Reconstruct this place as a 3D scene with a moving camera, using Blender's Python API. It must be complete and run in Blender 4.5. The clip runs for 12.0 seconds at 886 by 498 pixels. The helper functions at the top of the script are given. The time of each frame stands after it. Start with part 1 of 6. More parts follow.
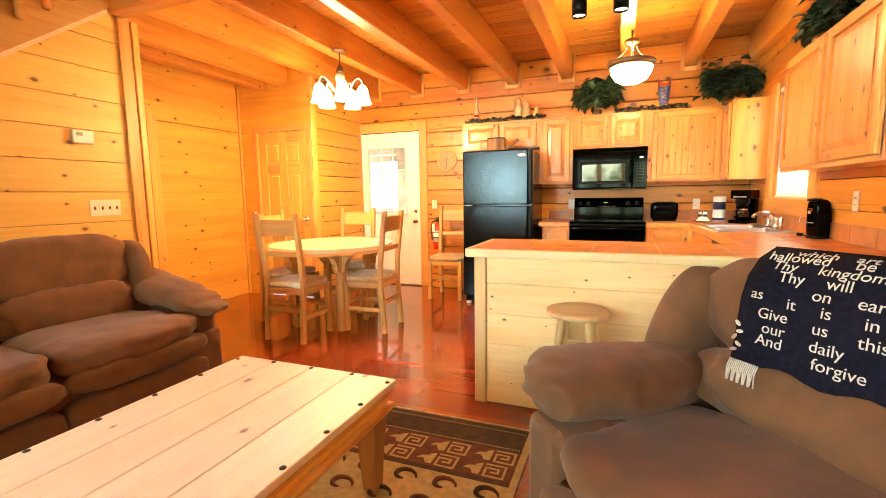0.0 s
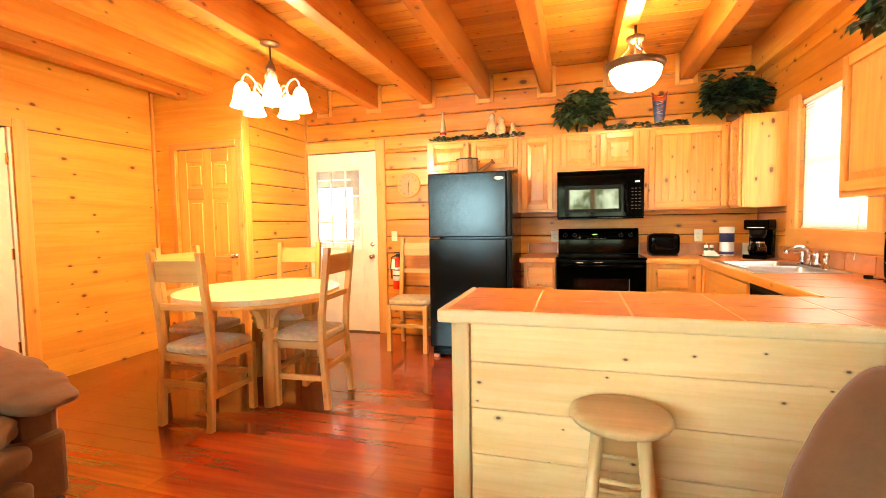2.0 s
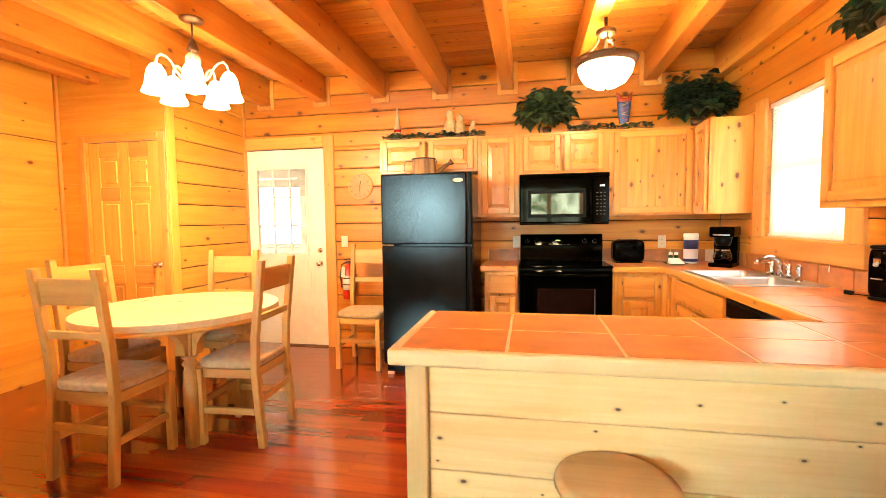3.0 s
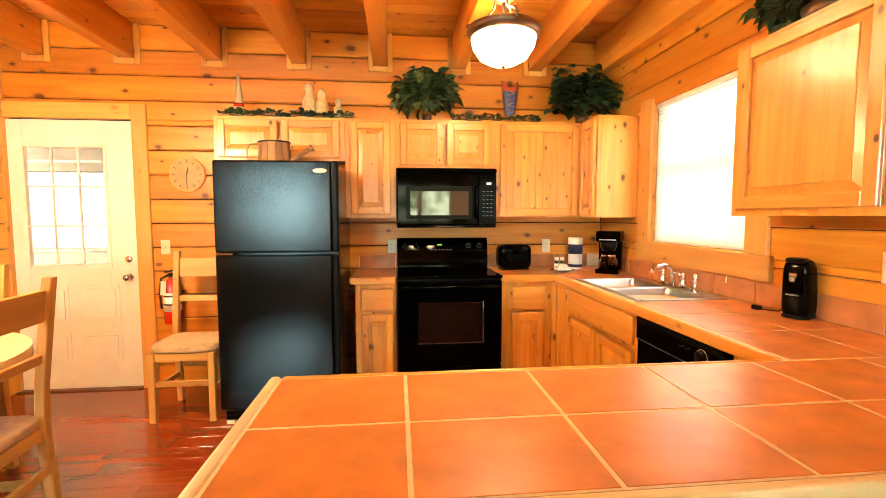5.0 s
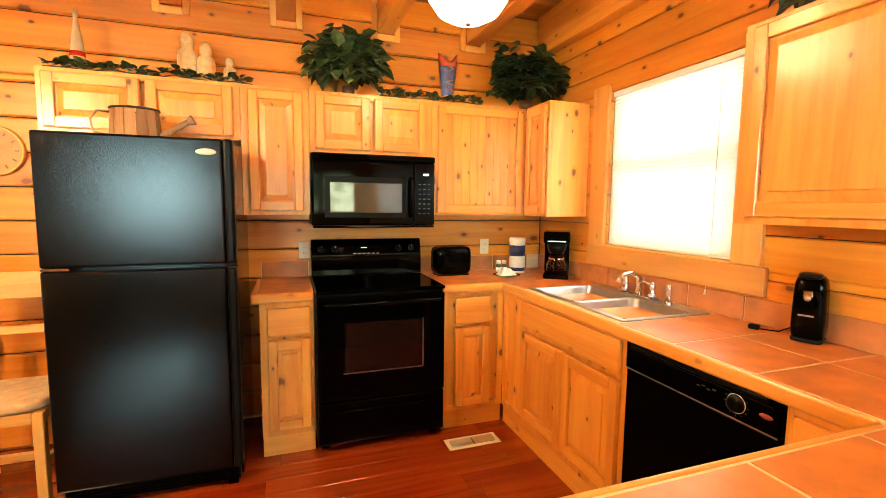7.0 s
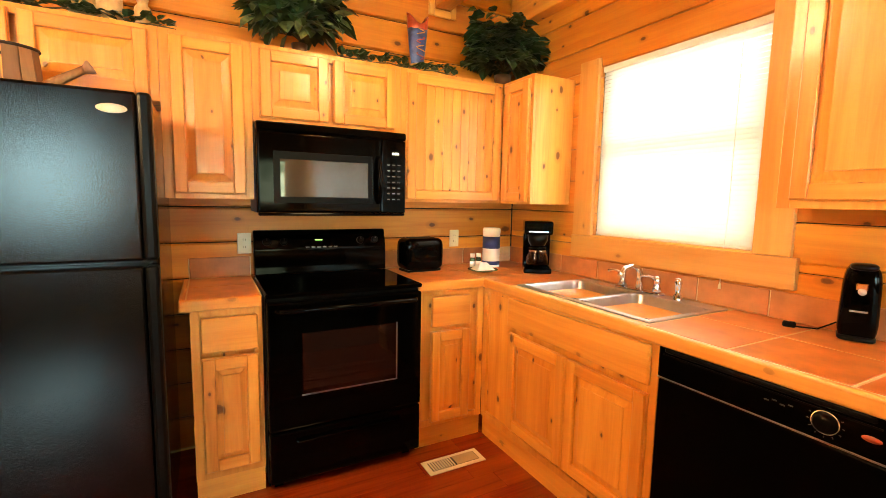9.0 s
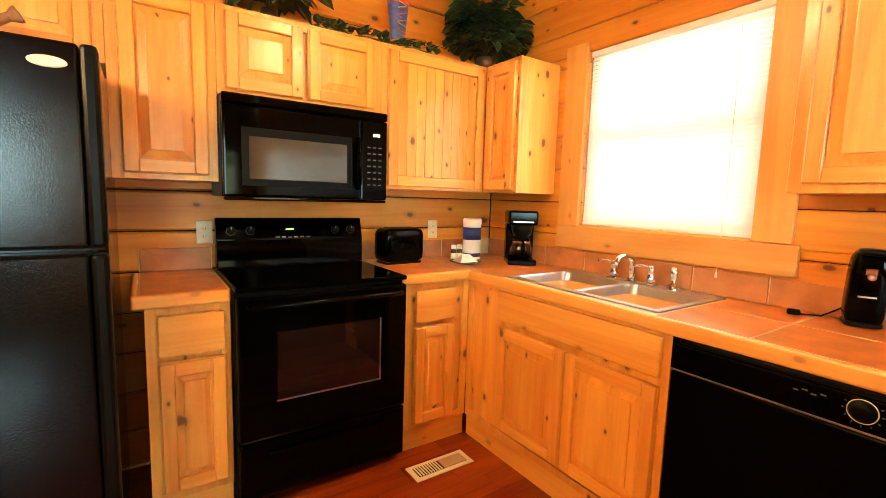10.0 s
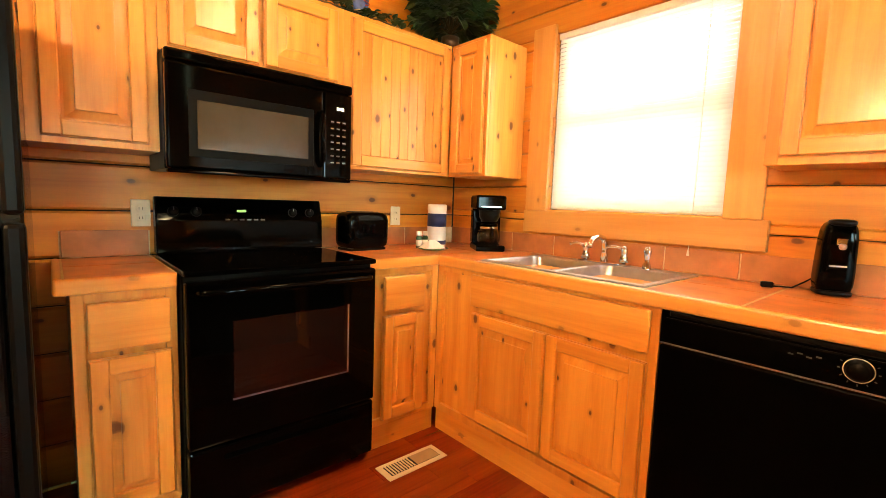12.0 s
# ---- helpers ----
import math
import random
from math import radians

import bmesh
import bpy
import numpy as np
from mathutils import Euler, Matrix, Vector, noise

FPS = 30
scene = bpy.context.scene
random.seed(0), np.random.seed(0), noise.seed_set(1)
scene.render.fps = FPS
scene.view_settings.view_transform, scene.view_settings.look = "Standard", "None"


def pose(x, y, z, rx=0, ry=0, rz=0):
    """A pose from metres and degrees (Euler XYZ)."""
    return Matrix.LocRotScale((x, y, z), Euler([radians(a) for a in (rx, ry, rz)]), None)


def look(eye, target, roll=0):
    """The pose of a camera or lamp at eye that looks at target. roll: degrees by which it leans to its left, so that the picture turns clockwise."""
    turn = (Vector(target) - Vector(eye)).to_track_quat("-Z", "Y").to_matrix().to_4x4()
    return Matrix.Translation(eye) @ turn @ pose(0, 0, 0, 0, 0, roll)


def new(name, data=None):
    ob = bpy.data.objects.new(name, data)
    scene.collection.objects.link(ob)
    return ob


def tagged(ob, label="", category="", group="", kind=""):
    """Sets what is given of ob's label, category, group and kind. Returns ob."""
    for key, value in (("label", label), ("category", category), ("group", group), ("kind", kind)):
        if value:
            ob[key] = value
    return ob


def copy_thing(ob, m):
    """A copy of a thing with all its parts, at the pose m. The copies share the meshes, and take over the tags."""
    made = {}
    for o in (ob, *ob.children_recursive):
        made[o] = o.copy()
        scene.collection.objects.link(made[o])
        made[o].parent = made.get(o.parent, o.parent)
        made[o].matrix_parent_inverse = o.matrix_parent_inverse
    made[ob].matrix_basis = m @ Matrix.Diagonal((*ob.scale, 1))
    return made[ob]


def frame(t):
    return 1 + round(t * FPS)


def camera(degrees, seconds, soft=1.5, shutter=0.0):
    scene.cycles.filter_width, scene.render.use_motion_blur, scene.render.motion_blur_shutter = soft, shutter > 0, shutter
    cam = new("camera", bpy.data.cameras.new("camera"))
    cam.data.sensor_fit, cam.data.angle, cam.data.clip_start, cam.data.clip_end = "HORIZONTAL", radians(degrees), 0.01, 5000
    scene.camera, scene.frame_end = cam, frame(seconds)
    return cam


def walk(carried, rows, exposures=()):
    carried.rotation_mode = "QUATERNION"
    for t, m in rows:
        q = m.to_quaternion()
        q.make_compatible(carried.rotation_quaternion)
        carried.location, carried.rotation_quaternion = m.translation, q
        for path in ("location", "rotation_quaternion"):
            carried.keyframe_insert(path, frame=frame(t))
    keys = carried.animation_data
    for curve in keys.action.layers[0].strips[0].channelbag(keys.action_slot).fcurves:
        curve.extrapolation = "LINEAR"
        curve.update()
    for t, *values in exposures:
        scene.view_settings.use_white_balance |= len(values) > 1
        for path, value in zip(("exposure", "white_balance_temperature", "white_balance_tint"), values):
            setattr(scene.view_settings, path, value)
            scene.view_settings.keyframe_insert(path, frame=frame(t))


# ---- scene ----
cam = camera(89.4, 12.0, soft=0.8)
PATH = [
    (0, (0.319, -0.009, 1.225), (-0.409, 1.838, 0.985), -0.8),
    (0.5, (0.277, 0.155, 1.265), (-0.441, 2.008, 1.037), -0.9),
    (1, (0.189, 0.375, 1.269), (-0.5, 2.243, 1.078), -1.0),
    (1.5, (0.078, 0.587, 1.264), (-0.551, 2.48, 1.114), -0.9),
    (2, (-0.007, 0.846, 1.244), (-0.579, 2.759, 1.128), -0.9),
    (2.5, (-0.061, 1.077, 1.268), (-0.559, 3.011, 1.152), -0.9),
    (3, (-0.091, 1.185, 1.304), (-0.474, 3.145, 1.179), -0.7),
    (3.5, (-0.096, 1.336, 1.313), (-0.35, 3.317, 1.19), -0.5),
    (5.5, (-0.208, 2.039, 1.361), (0.122, 4.005, 1.205), 0.0),
    (6, (-0.225, 2.199, 1.378), (0.206, 4.145, 1.21), 0.0),
    (6.5, (-0.262, 2.351, 1.397), (0.275, 4.269, 1.211), 0.2),
    (7, (-0.315, 2.488, 1.405), (0.331, 4.371, 1.209), 0.6),
    (9, (-0.406, 2.952, 1.352), (0.524, 4.709, 1.133), 1.1),
    (9.5, (-0.449, 3.068, 1.328), (0.573, 4.772, 1.102), 1.4),
    (10, (-0.472, 3.167, 1.292), (0.635, 4.817, 1.067), 1.7),
    (10.5, (-0.479, 3.234, 1.254), (0.693, 4.84, 1.032), 2.0),
    (11, (-0.492, 3.284, 1.222), (0.741, 4.844, 1.004), 2.1),
    (11.5, (-0.501, 3.309, 1.192), (0.773, 4.837, 0.985), 2.0),
    (12, (-0.513, 3.336, 1.178), (0.797, 4.833, 0.974), 2.0),
]
walk(cam, [(t, look(eye, target, roll)) for t, eye, target, roll in PATH], exposures=[(0.0, 0.20, 7050, 7), (3.5, 0.16, 7100, 7), (5.5, 0.0, 7350, 7), (12.0, 0.02, 7300, 7)])

# ---- light ----
world = bpy.data.worlds.new("sky")
scene.world = world
world.use_nodes = True
wn, wl = world.node_tree.nodes, world.node_tree.links
sky = wn.new("ShaderNodeTexSky")
sky.sky_type, sky.sun_disc = "NISHITA", False
sky.sun_elevation, sky.sun_rotation = radians(48), radians(200)
wl.new(sky.outputs["Color"], wn["Background"].inputs["Color"])
wn["Background"].inputs["Strength"].default_value = 0.12


def lamp(name, kind, m, energy, color, **more):
    data = bpy.data.lights.new(name, kind)
    data.energy, data.color = energy, color
    if "size" in more:
        data.shape, data.size, data.size_y = "RECTANGLE", more["size"][0], more["size"][1]
    if "radius" in more:
        data.shadow_soft_size = more["radius"]
    if "angle" in more:
        data.angle = radians(more["angle"])
    ob = new(name, data)
    ob.matrix_world = m
    return ob


lamp("sun", "SUN", look((-3, -8, 9), (0, 2, 0)), 2.5, (1.0, 0.93, 0.82), angle=0.6)
# daylight in the kitchen window's opening
lamp("daylight", "AREA", look((1.565, 4.42, 1.63), (0, 4.42, 1.63)), 6.5, (1.0, 0.90, 0.74), size=(0.88, 0.90))
lamp("daylight", "AREA", look((1.95, 4.42, 1.70), (0, 4.42, 1.65)), 16, (1.0, 0.98, 0.94), size=(1.2, 1.2))
# bulbs: the chandelier and the bowl light
CHAND, BOWL = (-2.14, 3.68), (0.375, 4.22)
for k in range(5):
    a = radians(72 * k + 20)
    lamp("bulb", "POINT", pose(CHAND[0] + 0.19 * math.cos(a), CHAND[1] + 0.19 * math.sin(a), 2.06), 44, (1.0, 0.67, 0.34), radius=0.05)
lamp("bulb", "POINT", pose(BOWL[0], BOWL[1], 2.44), 36, (1.0, 0.68, 0.34), radius=0.06)
# the two spots of the ceiling track
for x in (0.035, 0.29):
    beam = lamp("spot", "SPOT", look((x, 3.20, 2.375), (x + 0.18, 4.05, 0.0)), 26, (1.0, 0.74, 0.44), radius=0.035)
    beam.data.spot_size, beam.data.spot_blend = radians(115), 0.7


# ---- materials ----
def nodes_of(name):
    m = bpy.data.materials.new(name)
    m.use_nodes = True
    nt = m.node_tree
    b = nt.nodes["Principled BSDF"]
    def add(kind, **kw):
        n = nt.nodes.new(kind)
        for k, v in kw.items():
            n.inputs[k].default_value = v
        return n
    return m, nt, b, add


def ramp(nt, stops):
    r = nt.nodes.new("ShaderNodeValToRGB")
    e = r.color_ramp.elements
    while len(e) < len(stops):
        e.new(0.5)
    for el, (p, c) in zip(e, stops):
        el.position, el.color = p, (*c, 1)
    return r


def plain(name, color, rough=0.5, metal=0.0, vary=0.12, scale=8.0, bump=0.0, bscale=60.0, coat=0.0, sheen=0.0, gloss=0.5, bdist=0.01, stretch=1.0):
    """A surface of one colour with soft mottling at two scales."""
    m, nt, b, add = nodes_of(name)
    tc = add("ShaderNodeTexCoord")
    n1 = add("ShaderNodeTexNoise", Scale=scale, Detail=4.0)
    nt.links.new(tc.outputs["Object"], n1.inputs["Vector"])
    lo = tuple(max(0, c * (1 - vary)) for c in color)
    hi = tuple(min(1, c * (1 + vary)) for c in color)
    r = ramp(nt, [(0.3, lo), (0.7, hi)])
    nt.links.new(n1.outputs["Fac"], r.inputs["Fac"])
    nt.links.new(r.outputs["Color"], b.inputs["Base Color"])
    b.inputs["Roughness"].default_value, b.inputs["Metallic"].default_value = rough, metal
    b.inputs["Coat Weight"].default_value = coat
    b.inputs["Sheen Weight"].default_value = sheen
    b.inputs["Specular IOR Level"].default_value = gloss
    if bump:
        n2 = add("ShaderNodeTexNoise", Scale=bscale, Detail=3.0)
        mp = add("ShaderNodeMapping")
        mp.inputs["Scale"].default_value = (1.0, 1.0, stretch)
        nt.links.new(tc.outputs["Object"], mp.inputs["Vector"])
        nt.links.new(mp.outputs[0], n2.inputs["Vector"])
        bp = add("ShaderNodeBump", Strength=bump, Distance=bdist)
        nt.links.new(n2.outputs["Fac"], bp.inputs["Height"])
        nt.links.new(bp.outputs["Normal"], b.inputs["Normal"])
    return m


def wood(name, axis, light, dark, rough=0.35, coat=0.0, gleam=0.15, knots=0.8, knot=(0.10, 0.028, 0.008), size=1.0, tone=0.25, bump=0.15, few=0.55, span=(1.1, 3.6)):
    """Sawn pine: long grain along one axis, growth bands, small knots, a tone of its own for each board."""
    m, nt, b, add = nodes_of(name)
    L = nt.links.new
    tc, oi, geo = add("ShaderNodeTexCoord"), add("ShaderNodeObjectInfo"), add("ShaderNodeNewGeometry")
    rnd = add("ShaderNodeMath")
    rnd.operation = "ADD"
    L(oi.outputs["Random"], rnd.inputs[0])
    L(geo.outputs["Random Per Island"], rnd.inputs[1])
    shift = nt.nodes.new("ShaderNodeVectorMath")
    shift.operation = "MULTIPLY_ADD"
    comb = add("ShaderNodeCombineXYZ")
    for k in range(3):
        L(rnd.outputs[0], comb.inputs[k])
    L(comb.outputs[0], shift.inputs[0])
    shift.inputs[1].default_value = (17.3, 9.1, 13.7)
    L(tc.outputs["Object"], shift.inputs[2])
    def mapped(along, across):
        mp = add("ShaderNodeMapping")
        s = [across / size] * 3
        s["xyz".index(axis)] = along / size
        mp.inputs["Scale"].default_value = s
        L(shift.outputs[0], mp.inputs["Vector"])
        return mp.outputs[0]
    grain = add("ShaderNodeTexNoise", Scale=1.0, Detail=6.0, Roughness=0.65, Distortion=0.6)
    L(mapped(1.6, 34.0), grain.inputs["Vector"])
    band = add("ShaderNodeTexNoise", Scale=1.0, Detail=2.0, Distortion=1.2)
    L(mapped(0.7, 7.0), band.inputs["Vector"])
    mixf = add("ShaderNodeMix")
    mixf.inputs[0].default_value = 0.5
    L(grain.outputs["Fac"], mixf.inputs[2])
    L(band.outputs["Fac"], mixf.inputs[3])
    r = ramp(nt, [(0.30, dark), (0.60, light)])
    L(mixf.outputs[0], r.inputs["Fac"])
    hsv = add("ShaderNodeHueSaturation")
    L(r.outputs["Color"], hsv.inputs["Color"])
    mr = add("ShaderNodeMapRange")
    frac = add("ShaderNodeMath")
    frac.operation = "FRACT"
    L(rnd.outputs[0], frac.inputs[0])
    L(frac.outputs[0], mr.inputs[0])
    mr.inputs[3].default_value, mr.inputs[4].default_value = 1 - tone, 1 + tone * 0.4
    L(mr.outputs[0], hsv.inputs["Value"])
    hr = add("ShaderNodeMapRange")
    L(frac.outputs[0], hr.inputs[0])
    hr.inputs[3].default_value, hr.inputs[4].default_value = 0.5 - 0.03 * tone, 0.5 + 0.012 * tone
    L(hr.outputs[0], hsv.inputs["Hue"])
    out = hsv.outputs["Color"]
    if knots:
        # knots lie on a plane of (along the grain, across it), each with its own size
        sx = add("ShaderNodeSeparateXYZ")
        L(shift.outputs[0], sx.inputs[0])
        ia = "xyz".index(axis)
        across = add("ShaderNodeMath")
        across.operation = "ADD"
        L(sx.outputs[(ia + 1) % 3], across.inputs[0])
        L(sx.outputs[(ia + 2) % 3], across.inputs[1])
        uv = add("ShaderNodeCombineXYZ")
        for k, (src, mul) in enumerate(((sx.outputs[ia], 3.4 / size), (across.outputs[0], 5.6 / size))):
            mm = add("ShaderNodeMath")
            mm.operation = "MULTIPLY"
            L(src, mm.inputs[0])
            mm.inputs[1].default_value = mul
            L(mm.outputs[0], uv.inputs[k])
        vo = add("ShaderNodeTexVoronoi", Scale=1.0, Randomness=1.0)
        vo.voronoi_dimensions = "2D"
        L(uv.outputs[0], vo.inputs["Vector"])
        sep = add("ShaderNodeSeparateColor")
        L(vo.outputs["Color"], sep.inputs[0])
        spread = add("ShaderNodeMapRange")
        L(sep.outputs[1], spread.inputs[0])
        spread.inputs[3].default_value, spread.inputs[4].default_value = span
        sized = add("ShaderNodeMath")
        sized.operation = "MULTIPLY"
        L(vo.outputs["Distance"], sized.inputs[0])
        L(spread.outputs[0], sized.inputs[1])
        wob = add("ShaderNodeTexNoise", Scale=40.0, Detail=2.0)
        L(shift.outputs[0], wob.inputs["Vector"])
        wadd = add("ShaderNodeMath")
        wadd.operation = "MULTIPLY_ADD"
        L(wob.outputs["Fac"], wadd.inputs[0])
        wadd.inputs[1].default_value = 0.06
        L(sized.outputs[0], wadd.inputs[2])
        kr = ramp(nt, [(0.085, (1, 1, 1)), (0.115, (0.8, 0.8, 0.8)), (0.135, (0.30, 0.30, 0.30)), (0.26, (0, 0, 0))])
        L(wadd.outputs[0], kr.inputs["Fac"])
        gate = add("ShaderNodeMath")
        gate.operation = "GREATER_THAN"
        L(sep.outputs[0], gate.inputs[0])
        gate.inputs[1].default_value = few
        km = add("ShaderNodeMath")
        km.operation = "MULTIPLY"
        L(kr.outputs["Color"], km.inputs[0])
        L(gate.outputs[0], km.inputs[1])
        km2 = add("ShaderNodeMath")
        km2.operation = "MULTIPLY"
        L(km.outputs[0], km2.inputs[0])
        km2.inputs[1].default_value = knots
        kmix = nt.nodes.new("ShaderNodeMix")
        kmix.data_type = "RGBA"
        L(km2.outputs[0], kmix.inputs[0])
        L(out, kmix.inputs[6])
        kmix.inputs[7].default_value = (*knot, 1)
        out = kmix.outputs[2]
    L(out, b.inputs["Base Color"])
    rr = add("ShaderNodeMapRange")
    L(grain.outputs["Fac"], rr.inputs[0])
    rr.inputs[3].default_value, rr.inputs[4].default_value = rough * 0.8, min(1, rough * 1.3)
    L(rr.outputs[0], b.inputs["Roughness"])
    b.inputs["Coat Weight"].default_value, b.inputs["Coat Roughness"].default_value = coat, gleam
    bp = add("ShaderNodeBump", Strength=bump, Distance=0.004)
    L(grain.outputs["Fac"], bp.inputs["Height"])
    L(bp.outputs["Normal"], b.inputs["Normal"])
    return m


def glow(name, color, strength):
    m, nt, b, add = nodes_of(name)
    b.inputs["Base Color"].default_value = (*color, 1)
    b.inputs["Emission Color"].default_value = (*color, 1)
    b.inputs["Emission Strength"].default_value = strength
    b.inputs["Roughness"].default_value = 0.3
    return m


def clear_glass(name, rough=0.0, tint=(1, 1, 1)):
    m, nt, b, add = nodes_of(name)
    b.inputs["Base Color"].default_value = (*tint, 1)
    b.inputs["Transmission Weight"].default_value, b.inputs["Roughness"].default_value, b.inputs["IOR"].default_value = 1.0, rough, 1.45
    return m


P_LIGHT, P_DARK = (0.74, 0.295, 0.036), (0.56, 0.165, 0.013)
WALL_X = wood("pine_siding_x", "x", P_LIGHT, P_DARK, rough=0.36, knots=0.95, tone=0.2, few=0.42, span=(0.7, 2.6))
WALL_Y = wood("pine_siding_y", "y", P_LIGHT, P_DARK, rough=0.36, knots=0.95, tone=0.22, few=0.48, span=(0.8, 3.0))
CALM_X = wood("smooth_pine_x", "x", (0.80, 0.42, 0.075), (0.69, 0.30, 0.040), rough=0.34, knots=0.9, tone=0.08)
CALM_Y = wood("smooth_pine_y", "y", (0.80, 0.42, 0.075), (0.69, 0.30, 0.040), rough=0.34, knots=0.9, tone=0.08)
# Same pine with a lighter base: window light on the stair wall, put into colour.
WALL_LIT = wood("lit_siding_y", "y", (0.82, 0.49, 0.12), (0.72, 0.36, 0.065), rough=0.4, knots=0.9, tone=0.1)
TRIM_X = wood("pine_trim_x", "x", (0.83, 0.445, 0.11), (0.71, 0.31, 0.058), rough=0.4, knots=0.5)
TRIM_Y = wood("pine_trim_y", "y", (0.83, 0.445, 0.11), (0.71, 0.31, 0.058), rough=0.4, knots=0.5)
TRIM_Z = wood("pine_trim_z", "z", (0.83, 0.445, 0.11), (0.71, 0.31, 0.058), rough=0.4, knots=0.5)
BEAM_Y = wood("beam_pine_y", "y", (0.76, 0.33, 0.056), (0.57, 0.185, 0.022), rough=0.38, knots=0.8)
BEAM_X = wood("beam_pine_x", "x", (0.76, 0.33, 0.056), (0.57, 0.185, 0.022), rough=0.38, knots=0.8)
CEIL = wood("ceiling_pine", "x", (0.76, 0.37, 0.072), (0.58, 0.215, 0.030), rough=0.38, knots=0.85, tone=0.25)
CAB_Z = wood("cabinet_pine_z", "z", (0.82, 0.365, 0.072), (0.65, 0.215, 0.027), rough=0.30, coat=0.28, knots=0.9, tone=0.1, size=0.8, few=0.35, span=(0.9, 2.8))
CAB_X = wood("cabinet_pine_x", "x", (0.82, 0.365, 0.072), (0.65, 0.215, 0.027), rough=0.30, coat=0.28, knots=0.5, tone=0.1)
CAB_Y = wood("cabinet_pine_y", "y", (0.82, 0.365, 0.072), (0.65, 0.215, 0.027), rough=0.30, coat=0.28, knots=0.5, tone=0.1)
PALE_X = wood("pale_pine_x", "x", (0.80, 0.58, 0.28), (0.68, 0.43, 0.16), rough=0.42, knots=0.7, tone=0.08)
STAIR = wood("stair_pine_y", "y", (0.66, 0.36, 0.10), (0.50, 0.23, 0.05), rough=0.42, knots=0.95, tone=0.1)
PALE_Y = wood("pale_pine_y", "y", (0.78, 0.62, 0.40), (0.66, 0.47, 0.26), rough=0.4, knots=0.5, tone=0.08)
CHAIR_Z = wood("chair_pine_z", "z", (0.62, 0.34, 0.10), (0.47, 0.21, 0.05), rough=0.42, knots=0.3, tone=0.1)
CHAIR_X = wood("chair_pine_x", "x", (0.62, 0.34, 0.10), (0.47, 0.21, 0.05), rough=0.42, knots=0.5, tone=0.1)
CHAIR_Y = wood("chair_pine_y", "y", (0.62, 0.34, 0.10), (0.47, 0.21, 0.05), rough=0.42, knots=0.3, tone=0.1)
TABLE_X = wood("table_pine_x", "x", (0.74, 0.58, 0.36), (0.62, 0.42, 0.20), rough=0.35, knots=0.9, tone=0.06, size=0.9)
BAR_X = wood("bar_pine_x", "x", (0.91, 0.62, 0.28), (0.78, 0.455, 0.155), rough=0.4, knots=0.95, tone=0.08, size=0.8, span=(2.0, 5.5), few=0.55)
PALE_Z = wood("pale_pine_z", "z", (0.74, 0.50, 0.22), (0.60, 0.36, 0.13), rough=0.42, knots=0.3, tone=0.08)
FLOOR = wood("cherry_laminate", "x", (0.29, 0.040, 0.008), (0.16, 0.018, 0.004), rough=0.18, coat=0.6, gleam=0.07, knots=0.0, tone=0.22, bump=0.012)
TILE = plain("terracotta_tile", (0.60, 0.19, 0.043), rough=0.34, vary=0.22, scale=9, bump=0.05, bscale=20)
SPLASH = plain("brown_splash_tile", (0.44, 0.16, 0.055), rough=0.35, vary=0.25, scale=9, bump=0.05, bscale=20)
GROUT = plain("cream_grout", (0.72, 0.55, 0.34), rough=0.9, vary=0.1, scale=40, bump=0.2, bscale=200)
BLACK = plain("black_gloss", (0.0006, 0.0006, 0.0006), rough=0.06, vary=0.3, gloss=0.07)
BLACK_SATIN = plain("black_satin", (0.0025, 0.0025, 0.0025), rough=0.3, vary=0.3, gloss=0.1)
FRIDGE = plain("black_textured_steel", (0.002, 0.0022, 0.0025), rough=0.10, vary=0.3, bump=1.0, bscale=185, gloss=0.25, bdist=0.00044, stretch=1.1)
DARK = plain("dark_gap", (0.02, 0.012, 0.006), rough=0.9)
STEEL = plain("brushed_steel", (0.50, 0.54, 0.60), rough=0.33, metal=1.0, vary=0.06, scale=30, bump=0.03, bscale=120)
CHROME = plain("chrome", (0.66, 0.72, 0.80), rough=0.07, metal=1.0, vary=0.02)
WHITE = plain("white_paint", (0.80, 0.77, 0.70), rough=0.45, vary=0.04)
IVORY = plain("ivory_plastic", (0.72, 0.63, 0.46), rough=0.4, vary=0.04)
FABRIC = plain("beige_cushion", (0.52, 0.36, 0.20), rough=0.95, vary=0.18, scale=25, bump=0.3, bscale=260, sheen=0.3)
SUEDE = plain("brown_microsuede", (0.124, 0.043, 0.0095), rough=0.85, vary=0.18, scale=9, bump=0.4, bscale=16, sheen=0.1)
BRONZE = plain("aged_bronze", (0.16, 0.09, 0.05), rough=0.35, metal=0.8, vary=0.2)
DARKGLASS = plain("oven_glass", (0.010, 0.004, 0.003), rough=0.04, vary=0.1, gloss=0.3)
MWGLASS = plain("microwave_glass", (0.05, 0.045, 0.034), rough=0.03, vary=0.1, gloss=0.5)
ENAMEL = plain("black_enamel", (0.0004, 0.0004, 0.0004), rough=0.35, vary=0.3, gloss=0.03)
SHADE = glow("lit_shade_glass", (1.0, 0.80, 0.52), 25.0)
BOWLG = glow("lit_bowl_glass", (1.0, 0.74, 0.42), 42.0)
GLASS = clear_glass("window_glass")


